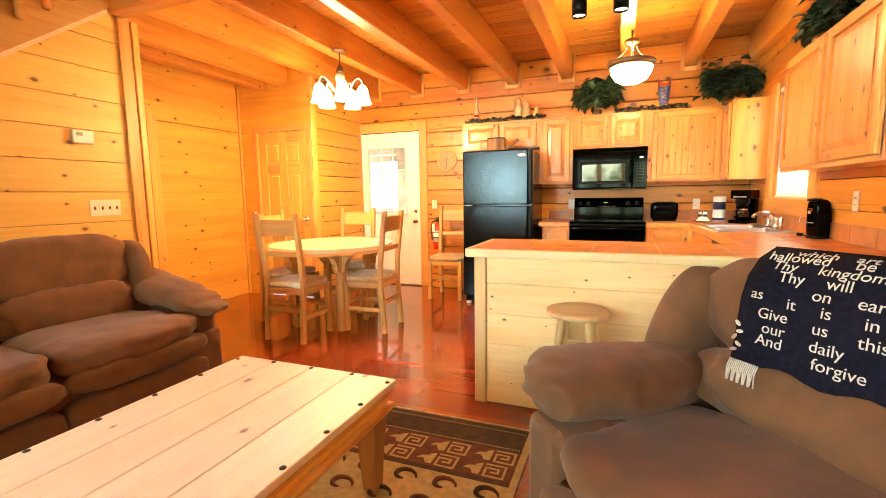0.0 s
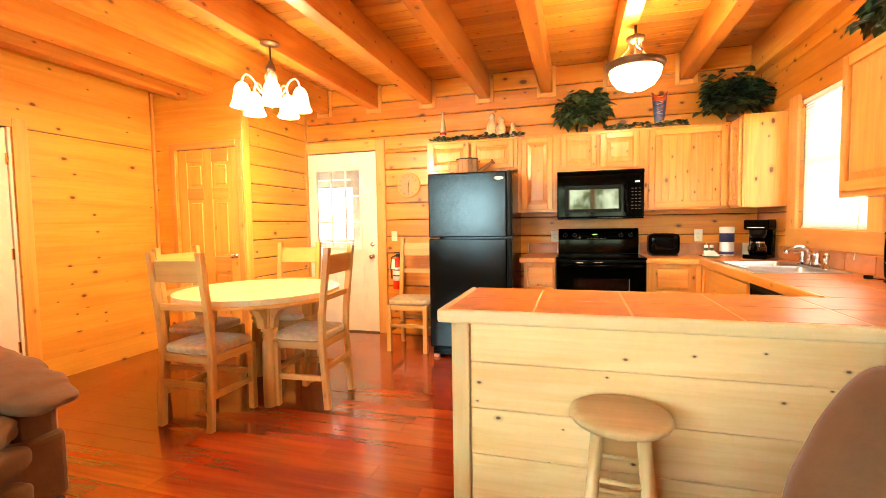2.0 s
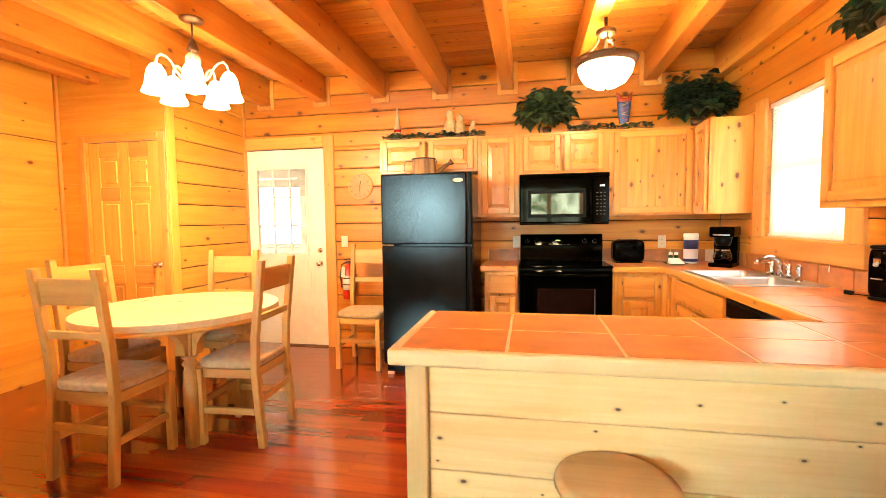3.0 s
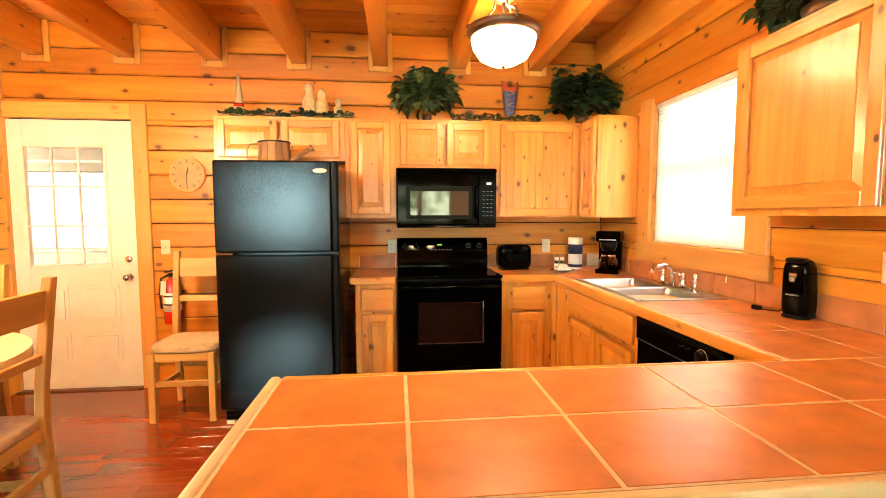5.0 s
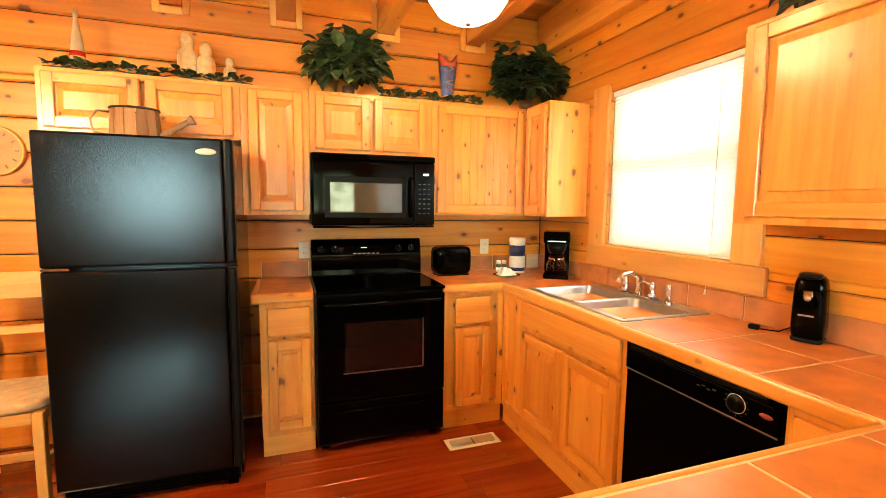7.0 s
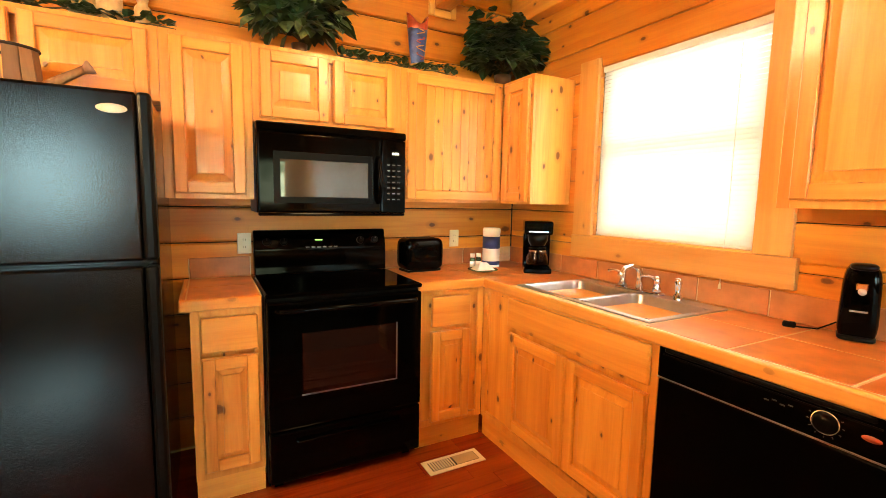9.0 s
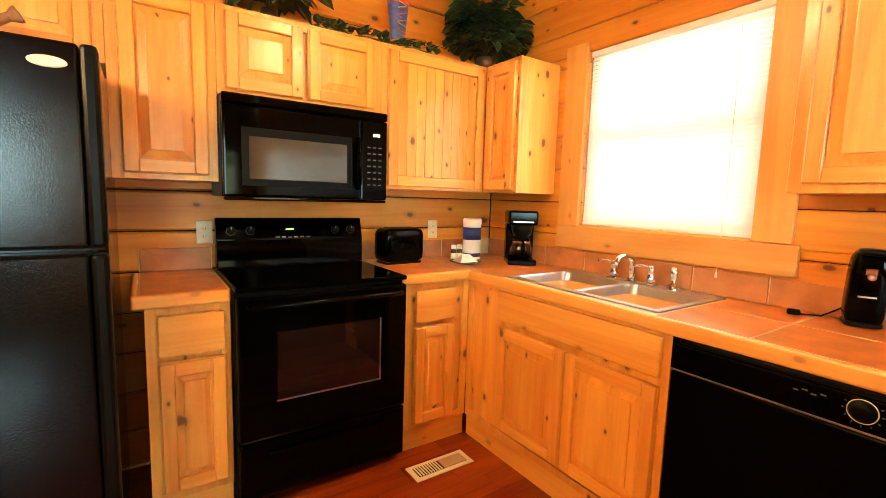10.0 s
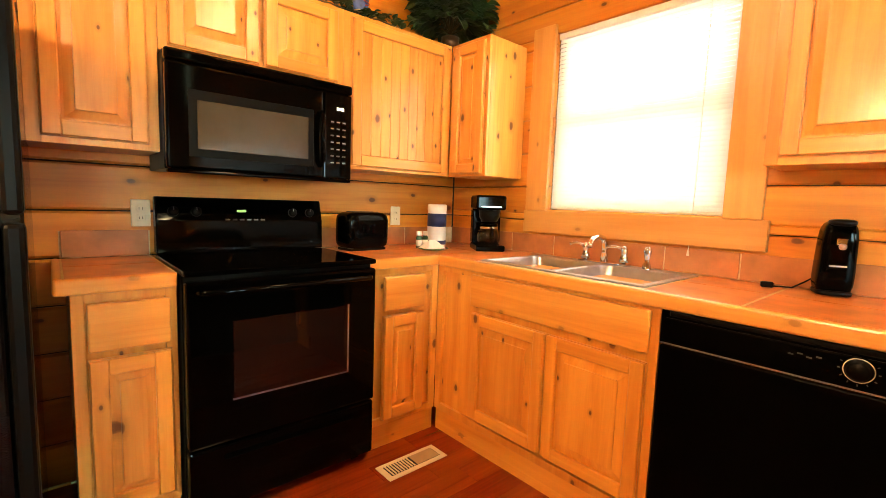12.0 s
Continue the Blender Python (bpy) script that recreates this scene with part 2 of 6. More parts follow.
# ---- mesh helpers ----
def box(bm, x0, x1, y0, y1, z0, z1, bevel=0.0, seg=1):
    made = bmesh.ops.create_cube(bm, size=1)["verts"]
    for v in made:
        v.co = Vector(((x0 + x1) / 2 + v.co.x * (x1 - x0), (y0 + y1) / 2 + v.co.y * (y1 - y0), (z0 + z1) / 2 + v.co.z * (z1 - z0)))
    if bevel:
        edges = list({e for v in made for e in v.link_edges})
        bmesh.ops.bevel(bm, geom=edges, offset=bevel, segments=seg, profile=0.5, affect="EDGES")


def boxed(*dims, bevel=0.0, seg=1):
    bm = bmesh.new()
    box(bm, *dims, bevel=bevel, seg=seg)
    return bm


def lathe(profile, segs=24, at=(0, 0, 0), turn=None):
    """A turned shape from (radius, height) pairs."""
    bm = bmesh.new()
    rings = []
    m = Matrix.Translation(at) @ (turn or Matrix())
    for r, z in profile:
        if r < 1e-5:
            rings.append([bm.verts.new(m @ Vector((0, 0, z)))])
        else:
            rings.append([bm.verts.new(m @ Vector((r * math.cos(2 * math.pi * k / segs), r * math.sin(2 * math.pi * k / segs), z))) for k in range(segs)])
    for a, b in zip(rings, rings[1:]):
        for k in range(segs):
            i, j = k, (k + 1) % segs
            if len(a) == 1 and len(b) > 1:
                bm.faces.new((a[0], b[j], b[i]))
            elif len(b) == 1 and len(a) > 1:
                bm.faces.new((a[i], a[j], b[0]))
            elif len(a) > 1:
                bm.faces.new((a[i], a[j], b[j], b[i]))
    bmesh.ops.recalc_face_normals(bm, faces=bm.faces)
    for f in bm.faces:
        f.smooth = True
    return bm


def tube(points, radius, segs=8, bm=None):
    """A round bar along points; radius may be a list."""
    bm = bm or bmesh.new()
    pts = [Vector(p) for p in points]
    rad = radius if isinstance(radius, (list, tuple)) else [radius] * len(pts)
    rings, up = [], None
    for i, p in enumerate(pts):
        d = (pts[min(i + 1, len(pts) - 1)] - pts[max(i - 1, 0)]).normalized()
        if up is None:
            up = Vector((0, 0, 1)) if abs(d.z) < 0.9 else Vector((1, 0, 0))
        side = d.cross(up).normalized()
        up = side.cross(d).normalized()
        rings.append([bm.verts.new(p + rad[i] * (math.cos(2 * math.pi * k / segs) * side + math.sin(2 * math.pi * k / segs) * up)) for k in range(segs)])
    for a, b in zip(rings, rings[1:]):
        for k in range(segs):
            f = bm.faces.new((a[k], a[(k + 1) % segs], b[(k + 1) % segs], b[k]))
            f.smooth = True
    bm.faces.new(rings[0][::-1])
    bm.faces.new(rings[-1])
    return bm


def mesh_of(name, bm, material, smooth=False):
    if smooth:
        for f in bm.faces:
            f.smooth = True
    me = bpy.data.meshes.new(name)
    bm.to_mesh(me)
    bm.free()
    me.materials.append(material)
    return me


def part(name, bm, material, parent, label="", smooth=False, m=None):
    ob = new(name, mesh_of(name, bm, material, smooth))
    ob.parent = parent
    if m is not None:
        ob.matrix_local = m
    return tagged(ob, label)


def thing(name, label, category, m=None, group="", kind=""):
    ob = new(name)
    ob.empty_display_size = 0.05
    if m is not None:
        ob.matrix_world = m
    return tagged(ob, label, category, group, kind)


def structure(name, bm, material, label="", smooth=False):
    return tagged(new(name, mesh_of(name, bm, material, smooth)), label, "", "", "structure")


# ---- the shell ----
YB, XR, XL, XS, XC, YC, YF, YH = 5.66, 1.60, -4.28, -3.15, -3.16, 4.55, -3.0, 2.45
ZC, ZT = 2.83, 4.40
FZ = -0.045                                # the floor


def spans(a, b, cuts):
    out, at = [], a
    for c, d in sorted(cuts):
        if c > at:
            out.append((at, min(c, b)))
        at = max(at, d)
    if at < b:
        out.append((at, b))
    return [s for s in out if s[1] - s[0] > 0.01]


BOARDS = []


def wall(name, along, at, facing, u0, u1, z0, z1, holes, label, pitch=0.192, first=0.183, depth=0.022, thick=0.13, boards=True, ends=(0, 0), groove=(0.0035, 0.009)):
    """A wall with openings that go through it, faced with grooved pine boards (built last). at: the boards' face; facing: +1 or -1."""
    bm = bmesh.new()
    face = at - facing * depth if boards else at
    lo, hi = sorted((face, face - facing * thick))
    zs = sorted({z0, z1, *[z for h in holes for z in h[2:]]})
    for za, zb in zip(zs, zs[1:]):
        cuts = [(h[0], h[1]) for h in holes if h[2] < zb - 1e-4 and h[3] > za + 1e-4]
        for a, b in spans(u0 - ends[0], u1 + ends[1], cuts):
            if along == "x":
                box(bm, a, b, lo, hi, za, zb)
            else:
                box(bm, lo, hi, a, b, za, zb)
    ob = structure(name, bm, DARK if boards else WALL_X, label)
    if boards:
        BOARDS.append((ob, along, face, facing, u0, u1, z0, z1, holes, pitch, depth, groove, first))
    return ob


DOOR = (-3.185, -2.24, FZ, 2.10)
WIN = (3.98, 4.86, 1.135, 2.115)
wall("wall_north", "x", YB, -1, XC, XR, FZ, ZC + 0.15, [DOOR], "varnished knotty pine board wall with dark grooves", ends=(0, 0.15))
wall("wall_east", "y", XR, -1, YF, YB, FZ, ZC + 0.15, [WIN], "varnished knotty pine board wall with a window", groove=(0.002, 0.006))
wall("wall_closet", "x", YC, -1, XL, XC, FZ, ZC, [(-3.99, -3.23, FZ, 2.035)], "pine board wall of a closet", thick=0.09, groove=(0.0003, 0.0009))
wall("wall_closet_side", "y", XC, 1, YC + 0.001, YB, FZ, ZC, [], "pine board side wall of a closet", thick=0.07, ends=(-0.03, 0))
wall("wall_west", "y", XL, 1, YH - 0.12, YC, FZ, ZC, [(2.52, 3.30, FZ, 2.05)], "smooth pine board wall beside the dining table", groove=(0.0003, 0.0009), ends=(0, 0.15))
wall("wall_stair", "y", XS, 1, YF, YH - 0.02, FZ, ZT, [(-2.75, -1.45, 0.9, 2.45)], "pale pine board wall below the stairs, lightened for window light", pitch=0.215, first=0.249, groove=(0.0014, 0.003))
wall("wall_stair_end", "x", YH - 0.02, 1, XL, XS - 0.01, FZ, ZC, [], "pine wall end behind the stairs", boards=False)
wall("wall_south", "x", YF, 1, XS, XR, FZ, ZT, [(-3.05, -2.1, 0.8, 2.4), (-0.85, 1.25, 1.15, 2.2)], "pine wall with tall windows", boards=False)
wall("wall_loft", "x", YH, -1, XS, XR, ZC, ZT, [], "pine wall above the kitchen ceiling", boards=False)
structure("wall_east_upper", boxed(XR + 0.022, XR + 0.15, YF, YH, ZC, ZT), WALL_Y, "pine wall of the high living room")

bm = bmesh.new()
k, y = 0, YH
while y < YB:
    box(bm, XL - 0.02, XR + 0.02, y + 0.002, min(y + 0.135, YB + 0.02) - 0.002, ZC, ZC + 0.02, bevel=0.004)
    y += 0.135
box(bm, XL - 0.15, XR + 0.15, YH, YB + 0.15, ZC + 0.021, ZC + 0.15)
tagged(structure("ceiling", bm, CEIL, "tongue-and-groove pine ceiling boards"))
structure("ceiling_living", boxed(XS - 0.2, XR + 0.15, YF, YH, ZT, ZT + 0.1), CEIL, "pine ceiling of the high living room")
structure("floor_base", boxed(XL - 1.2, XR, YF, YB, FZ - 0.12, FZ - 0.012), DARK, "subfloor")

# beams along the room, with the collars where they meet the wall
BEAMS = [0.985 - 0.646 * k for k in range(8)]
ZB = 2.565
for x in BEAMS:
    b = thing("ceiling_beam", "square orange-stained pine ceiling beam", "beam", pose(x, 0, 0), "ceiling beams", "structure")
    part("timber", boxed(-0.057, 0.057, YH - 0.06, YB - 0.022, ZB, ZC - 0.002, bevel=0.006), BEAM_Y, b)
    for sx in (-1, 1):
        part("collar", boxed(*sorted((sx * 0.060, sx * 0.098)), YB - 0.020, YB - 0.002, ZB - 0.045, ZC - 0.002, bevel=0.003), TRIM_Z, b, "pale trim strip")
    part("collar", boxed(-0.0595, 0.0595, YB - 0.021, YB - 0.003, ZB - 0.047, ZB - 0.004, bevel=0.003), TRIM_X, b, "pale trim strip")
for n, x0, x1 in (("ceiling_girder", -3.93, -3.80), ("ceiling_ledger", XR - 0.09, XR - 0.002)):
    structure(n, boxed(x0, x1, YH, YC - 0.002 if x1 < 0 else YB - 0.025, 2.54, ZC - 0.002, bevel=0.006), BEAM_Y, "pine timber along the ceiling edge")
structure("loft_header", boxed(XS, XR - 0.10, YH - 0.19, YH - 0.065, 2.55, ZC + 0.25, bevel=0.008), BEAM_X, "large pine header beam at the loft edge")


# ---- cabinets ----
def raised_door(parent, x0, x1, z0, z1, y, across=False, strips=0):
    """A framed door with a raised panel, in the plane y, facing -y."""
    w = min(0.052, (x1 - x0) * 0.22)
    h = min(0.052, (z1 - z0) * 0.24)
    t = 0.022
    d = part("door", boxed(x0 + 0.004, x1 - 0.004, y - 0.0025, y, z0 + 0.004, z1 - 0.004), CAB_Z, parent)
    part("stile", boxed(x0, x0 + w, y - t, y - 0.003, z0, z1, bevel=0.004), CAB_Z, d)
    part("stile", boxed(x1 - w, x1, y - t, y - 0.003, z0, z1, bevel=0.004), CAB_Z, d)
    part("rail", boxed(x0 + w, x1 - w, y - t, y - 0.003, z0, z0 + h, bevel=0.003), CAB_X, d)
    part("rail", boxed(x0 + w, x1 - w, y - t, y - 0.003, z1 - h, z1, bevel=0.003), CAB_X, d)
    bead = bmesh.new()
    for u0, u1, v0, v1 in ((x0 - 0.004, x1 + 0.004, z0 - 0.004, z0 - 0.0003), (x0 - 0.004, x1 + 0.004, z1 + 0.0003, z1 + 0.004), (x0 - 0.004, x0 - 0.0003, z0, z1), (x1 + 0.0003, x1 + 0.004, z0, z1)):
        box(bead, u0, u1, y - 0.012, y - 0.001, v0, v1, bevel=0.0015)
    part("edge_bead", bead, CAB_X, d)
    bm = bmesh.new()
    a0, a1, c0, c1 = x0 + w + 0.002, x1 - w - 0.002, z0 + h + 0.002, z1 - h - 0.002
    if strips:
        n = strips
        for k in range(n):
            s0, s1 = a0 + (a1 - a0) * k / n, a0 + (a1 - a0) * (k + 1) / n
            part("panel_strip", boxed(s0 + 0.0006, s1 - 0.0006, y - 0.013, y - 0.003, c0, c1, bevel=0.0025), CAB_Z, d)
    else:
        s = min(0.040, (a1 - a0) * 0.22)
        def ring(o, yy):
            return [bm.verts.new((u, yy, v)) for u, v in ((a0 + o, c0 + o), (a1 - o, c0 + o), (a1 - o, c1 - o), (a0 + o, c1 - o))]
        rings = [ring(0.0, y - 0.0028), ring(0.0, y - 0.0045), ring(0.007, y - 0.005), ring(s * 0.9, y - 0.014), ring(s * 0.92, y - 0.0195), ring(s, y - 0.020)]
        for r0, r1 in zip(rings, rings[1:]):
            for k in range(4):
                bm.faces.new((r0[k], r0[(k + 1) % 4], r1[(k + 1) % 4], r1[k]))
        bm.faces.new(rings[-1])
        bmesh.ops.recalc_face_normals(bm, faces=bm.faces)
        part("panel", bm, CAB_X if across else CAB_Z, d)


def drawer_front(parent, x0, x1, z0, z1, y):
    return part("drawer_front", boxed(x0, x1, y - 0.02, y, z0, z1, bevel=0.006, seg=2), CAB_X, parent)


def cabinet(name, m, w, d, z0, z1, doors, drawers, label, kick=0.0, frame_w=0.04):
    """A carcass w wide and d deep that faces -y from its front at y = 0, with a face frame, doors and drawer fronts."""
    c = thing(name, label, "cabinet", m)
    part("body", boxed(0, w, 0.019, d, z0 + kick, z1, bevel=0.0015), CAB_Z, c)
    bm = bmesh.new()
    box(bm, 0, frame_w, 0, 0.0185, z0 + kick, z1, bevel=0.001)
    box(bm, w - frame_w, w, 0, 0.0185, z0 + kick, z1, bevel=0.001)
    box(bm, frame_w, w - frame_w, 0, 0.0185, z1 - 0.04, z1, bevel=0.001)
    box(bm, frame_w, w - frame_w, 0, 0.0185, z0 + kick, z0 + kick + 0.035, bevel=0.001)
    part("face_frame", bm, CAB_Z, c)
    for dd in doors:
        raised_door(c, *dd[:4], -0.001, strips=dd[4] if len(dd) > 4 else 0)
    for dd in drawers:
        drawer_front(c, *dd, -0.001)
    if kick:
        part("kick_board", boxed(0.002, w - 0.002, 0.012, 0.03, FZ, kick - 0.002), CAB_X, c)
    return c


UY, UT, UB = 5.37, 2.085, 1.335          # upper cabinets: front, top, bottom
UD = YB - UY - 0.003
E1 = 0.0015
cabinet("upper_cabinet", pose(-1.52, UY, 0), 0.95 - E1, UD, 1.765, UT, [(0.03, 0.455, 1.785, 2.06), (0.485, 0.91, 1.785, 2.06)], [], "two-door pine cabinet above the black refrigerator")
cabinet("upper_cabinet", pose(-0.57, UY, 0), 0.38 - E1, UD, UB, UT, [(0.04, 0.34, 1.362, 2.06)], [], "narrow one-door pine wall cabinet")
cabinet("upper_cabinet", pose(-0.19, UY, 0), 0.775 - E1, UD, 1.715, UT, [(0.035, 0.365, 1.74, 2.06), (0.395, 0.735, 1.74, 2.06)], [], "two-door pine cabinet above the microwave")
cabinet("upper_cabinet", pose(0.585, UY, 0), 0.70, UD, UB, UT, [(0.04, 0.675, 1.352, 2.06, 9)], [], "wide one-door pine wall cabinet with a strip panel")
cabinet("upper_cabinet", pose(1.288, UY - E1, 0, 0, 0, -90), 0.30, XR - 1.288 - 0.003, UB, UT, [(0.035, 0.275, 1.352, 2.06)], [], "narrow pine wall cabinet in the room's corner")
RC = 1.355
cabinet("upper_cabinet", pose(RC, 3.80, 0, 0, 0, -90), 1.35, XR - RC - 0.003, UB + 0.01, UT + 0.008, [(0.045, 0.65, 1.375, 2.07), (0.70, 1.30, 1.375, 2.07)], [], "two-door pine wall cabinet beside the window")

BY, BT = 5.11, 0.868                      # base cabinets: front, top
BX = 1.012
cabinet("base_cabinet", pose(-0.485, BY, 0), 0.29, YB - BY - 0.003, 0, BT, [(0.04, 0.268, 0.115, 0.637)], [(0.04, 0.268, 0.665, 0.822)], "narrow pine base cabinet with one drawer and door", 0.075, 0.035)
cabinet("base_cabinet", pose(0.583, BY, 0), BX - 0.585, YB - BY - 0.003, 0, BT, [(0.085, 0.328, 0.105, 0.622)], [(0.085, 0.328, 0.65, 0.818)], "narrow pine base cabinet in the kitchen corner", 0.075, 0.035)
cabinet("sink_cabinet", pose(BX, BY - 0.002, 0, 0, 0, -90), 1.15, XR - BX - 0.003, 0, BT, [(0.275, 0.698, 0.135, 0.655), (0.712, 1.118, 0.135, 0.655)], [(0.262, 1.122, 0.69, 0.842)], "two-door pine sink cabinet with a false drawer front", 0.075, 0.04)
cabinet("base_cabinet", pose(BX, 3.325, 0, 0, 0, -90), 0.212, XR - BX - 0.003, 0, BT, [], [(0.03, 0.19, 0.69, 0.832)], "short pine base cabinet beside the dishwasher", 0.075, 0.02)

# ---- peninsula and worktop ----
PX0, PY0, PY1 = -0.478, 2.535, 3.07
pen = thing("peninsula", "pale pine plank breakfast bar base", "counter base", pose(0, 0, 0))
part("body", boxed(PX0 + 0.02, XR - 0.004, PY0 + 0.023, PY1, FZ, BT), DARK, pen)
part("corner_post", boxed(PX0, PX0 + 0.07, PY0 - 0.018, PY0 + 0.02, FZ, BT, bevel=0.004), PALE_Z, pen)
part("end_panel", boxed(PX0, PX0 + 0.019, PY0 + 0.021, PY1, FZ, BT, bevel=0.003), PALE_Z, pen)
zs = [FZ, 0.145, 0.33, 0.515, 0.70, BT]
for z0, z1 in zip(zs, zs[1:]):
    part("plank", boxed(PX0 + 0.071, XR - 0.004, PY0, PY0 + 0.02, z0 + 0.0006, z1 - 0.0006, bevel=0.003), BAR_X, pen)

CT = 0.907
top = thing("worktop", "terracotta-tiled worktop with cream grout and pine edging", "worktop", pose(0, 0, 0))
CX0, CY0, CY1 = -0.53, 2.495, 3.11
RX0 = 0.982
bm = bmesh.new()
box(bm, CX0 + 0.03, XR - 0.004, CY0 + 0.03, CY1 - 0.02, BT + 0.002, CT - 0.0012)
box(bm, RX0 + 0.02, XR - 0.004, CY1 - 0.02, 4.035, BT + 0.002, CT - 0.0012)
box(bm, RX0 + 0.02, 1.045, 4.035, 4.842, BT + 0.002, CT - 0.0012)
box(bm, 1.55, XR - 0.004, 4.035, 4.842, BT + 0.002, CT - 0.0012)
box(bm, RX0 + 0.02, XR - 0.004, 4.842, YB - 0.004, BT + 0.002, CT - 0.0012)
box(bm, 0.58, RX0 + 0.02, 5.10, YB - 0.004, BT + 0.002, CT - 0.0012)
part("grout_bed", bm, GROUT, top)
part("grout_bed", boxed(-0.50, -0.195, 5.10, YB - 0.004, BT + 0.002, CT - 0.0012), GROUT, top)


def edging(x0, x1, y0, y1, mat):
    part("edging", boxed(x0, x1, y0, y1, BT - 0.012, CT + 0.002, bevel=0.010, seg=3), mat, top, "rounded pine edging")


edging(CX0, XR - 0.006, CY0, CY0 + 0.03, PALE_X)
edging(CX0, CX0 + 0.03, CY0 + 0.031, CY1, PALE_Y)
edging(CX0 + 0.031, RX0 - 0.001, CY1 - 0.022, CY1, CAB_X)
edging(RX0, RX0 + 0.025, CY1 + 0.001, 5.078, CAB_Y)
edging(0.579, RX0 + 0.025, 5.08, 5.105, CAB_X)
edging(-0.525, -0.196, 5.08, 5.105, CAB_X)
edging(-0.525, -0.50, 5.106, YB - 0.006, CAB_Y)

TILES = []


def tile_patch(xs, ys, z=CT, skip=()):
    for x0, x1 in zip(xs, xs[1:]):
        for y0, y1 in zip(ys, ys[1:]):
            TILES.append((x0 + 0.004, x1 - 0.004, y0 + 0.004, y1 - 0.004, z - 0.009, z))


tile_patch([CX0 + 0.032, -0.163, 0.183, 0.529, 0.875, 1.221, 1.594], [CY0 + 0.032, 2.80, CY1 - 0.022])
tile_patch([RX0 + 0.027, 1.33, 1.594], [CY1 - 0.020, 3.42, 3.73, 4.03])
tile_patch([RX0 + 0.027, 1.33, 1.594], [4.845, 5.12, 5.39, YB - 0.012])
tile_patch([0.582, RX0 + 0.025], [5.107, 5.39, YB - 0.012])
tile_patch([-0.499, -0.198], [5.107, 5.39, YB - 0.012])
for t in TILES:
    part("tile", boxed(*t, bevel=0.002), TILE, top)
splash = thing("backsplash", "low brown tiled backsplash with cream joints", "backsplash", pose(0, 0, 0))
part("joint_bed", boxed(XR - 0.010, XR - 0.001, 2.40, YB - 0.012, CT + 0.001, 1.015), GROUT, splash)
part("joint_bed", boxed(0.58, XR - 0.012, YB - 0.010, YB - 0.001, CT + 0.001, 1.015), GROUT, splash)
part("joint_bed", boxed(-0.50, -0.195, YB - 0.010, YB - 0.001, CT + 0.001, 1.015), GROUT, splash)
y = 2.40
while y < YB - 0.05:
    part("tile", boxed(XR - 0.017, XR - 0.009, y + 0.003, min(y + 0.3, YB - 0.012) - 0.003, CT + 0.003, 1.018, bevel=0.002), SPLASH, splash)
    y += 0.3
for x0, x1 in ((0.585, 0.88), (0.88, 1.18), (1.18, 1.48), (-0.497, -0.198)):
    part("tile", boxed(x0 + 0.003, x1 - 0.003, YB - 0.017, YB - 0.009, CT + 0.003, 1.018, bevel=0.002), SPLASH, splash)


# ---- appliances ----
def bar(points, r, mat, parent, name="handle", label=""):
    return part(name, tube(points, r, 8), mat, parent, label)


fr = thing("refrigerator", "black textured top-freezer refrigerator with a silver badge", "refrigerator", pose(-1.353, 4.88, 0))
part("body", boxed(0.004, 0.783, 0.075, 0.73, -0.025, 1.695, bevel=0.008), FRIDGE, fr)
fz = part("freezer_door", boxed(0.0, 0.742, 0.0, 0.068, 1.108, 1.706, bevel=0.012, seg=3), FRIDGE, fr)
fd = part("fridge_door", boxed(0.0, 0.742, 0.0, 0.068, 0.062, 1.094, bevel=0.012, seg=3), FRIDGE, fr)
part("handle", boxed(0.744, 0.787, -0.012, 0.066, 1.112, 1.706, bevel=0.012, seg=2), BLACK_SATIN, fz, "full-height black edge handle")
part("handle", boxed(0.744, 0.787, -0.012, 0.066, 0.062, 1.09, bevel=0.012, seg=2), BLACK_SATIN, fd, "full-height black edge handle")
bm = lathe([(0, 0.0), (0.045, 0.0), (0.045, 0.003), (0.038, 0.005), (0, 0.005)], 28)
bmesh.ops.scale(bm, vec=(1, 0.36, 1), verts=bm.verts)
part("badge", bm, WHITE, fz, "silver oval badge", m=pose(0.672, -0.001, 1.642, 90))
part("hinge", boxed(0.004, 0.11, -0.004, 0.05, 1.0955, 1.1065, bevel=0.002), CHROME, fr, "bright hinge plate")
g = part("grille", boxed(0.02, 0.77, 0.03, 0.07, -0.018, 0.055, bevel=0.004), BLACK_SATIN, fr)
for k in range(4):
    part("slat", boxed(0.03, 0.76, 0.022, 0.0295, -0.012 + k * 0.015, -0.004 + k * 0.015), BLACK, g)
for x in (0.05, 0.735):
    part("foot", boxed(x - 0.025, x + 0.025, 0.025, 0.075, FZ, -0.013, bevel=0.004), IVORY if x < 0.1 else BLACK, fr)
for x in (0.05, 0.735):
    part("foot", boxed(x - 0.025, x + 0.025, 0.64, 0.69, FZ, -0.023), BLACK, fr)

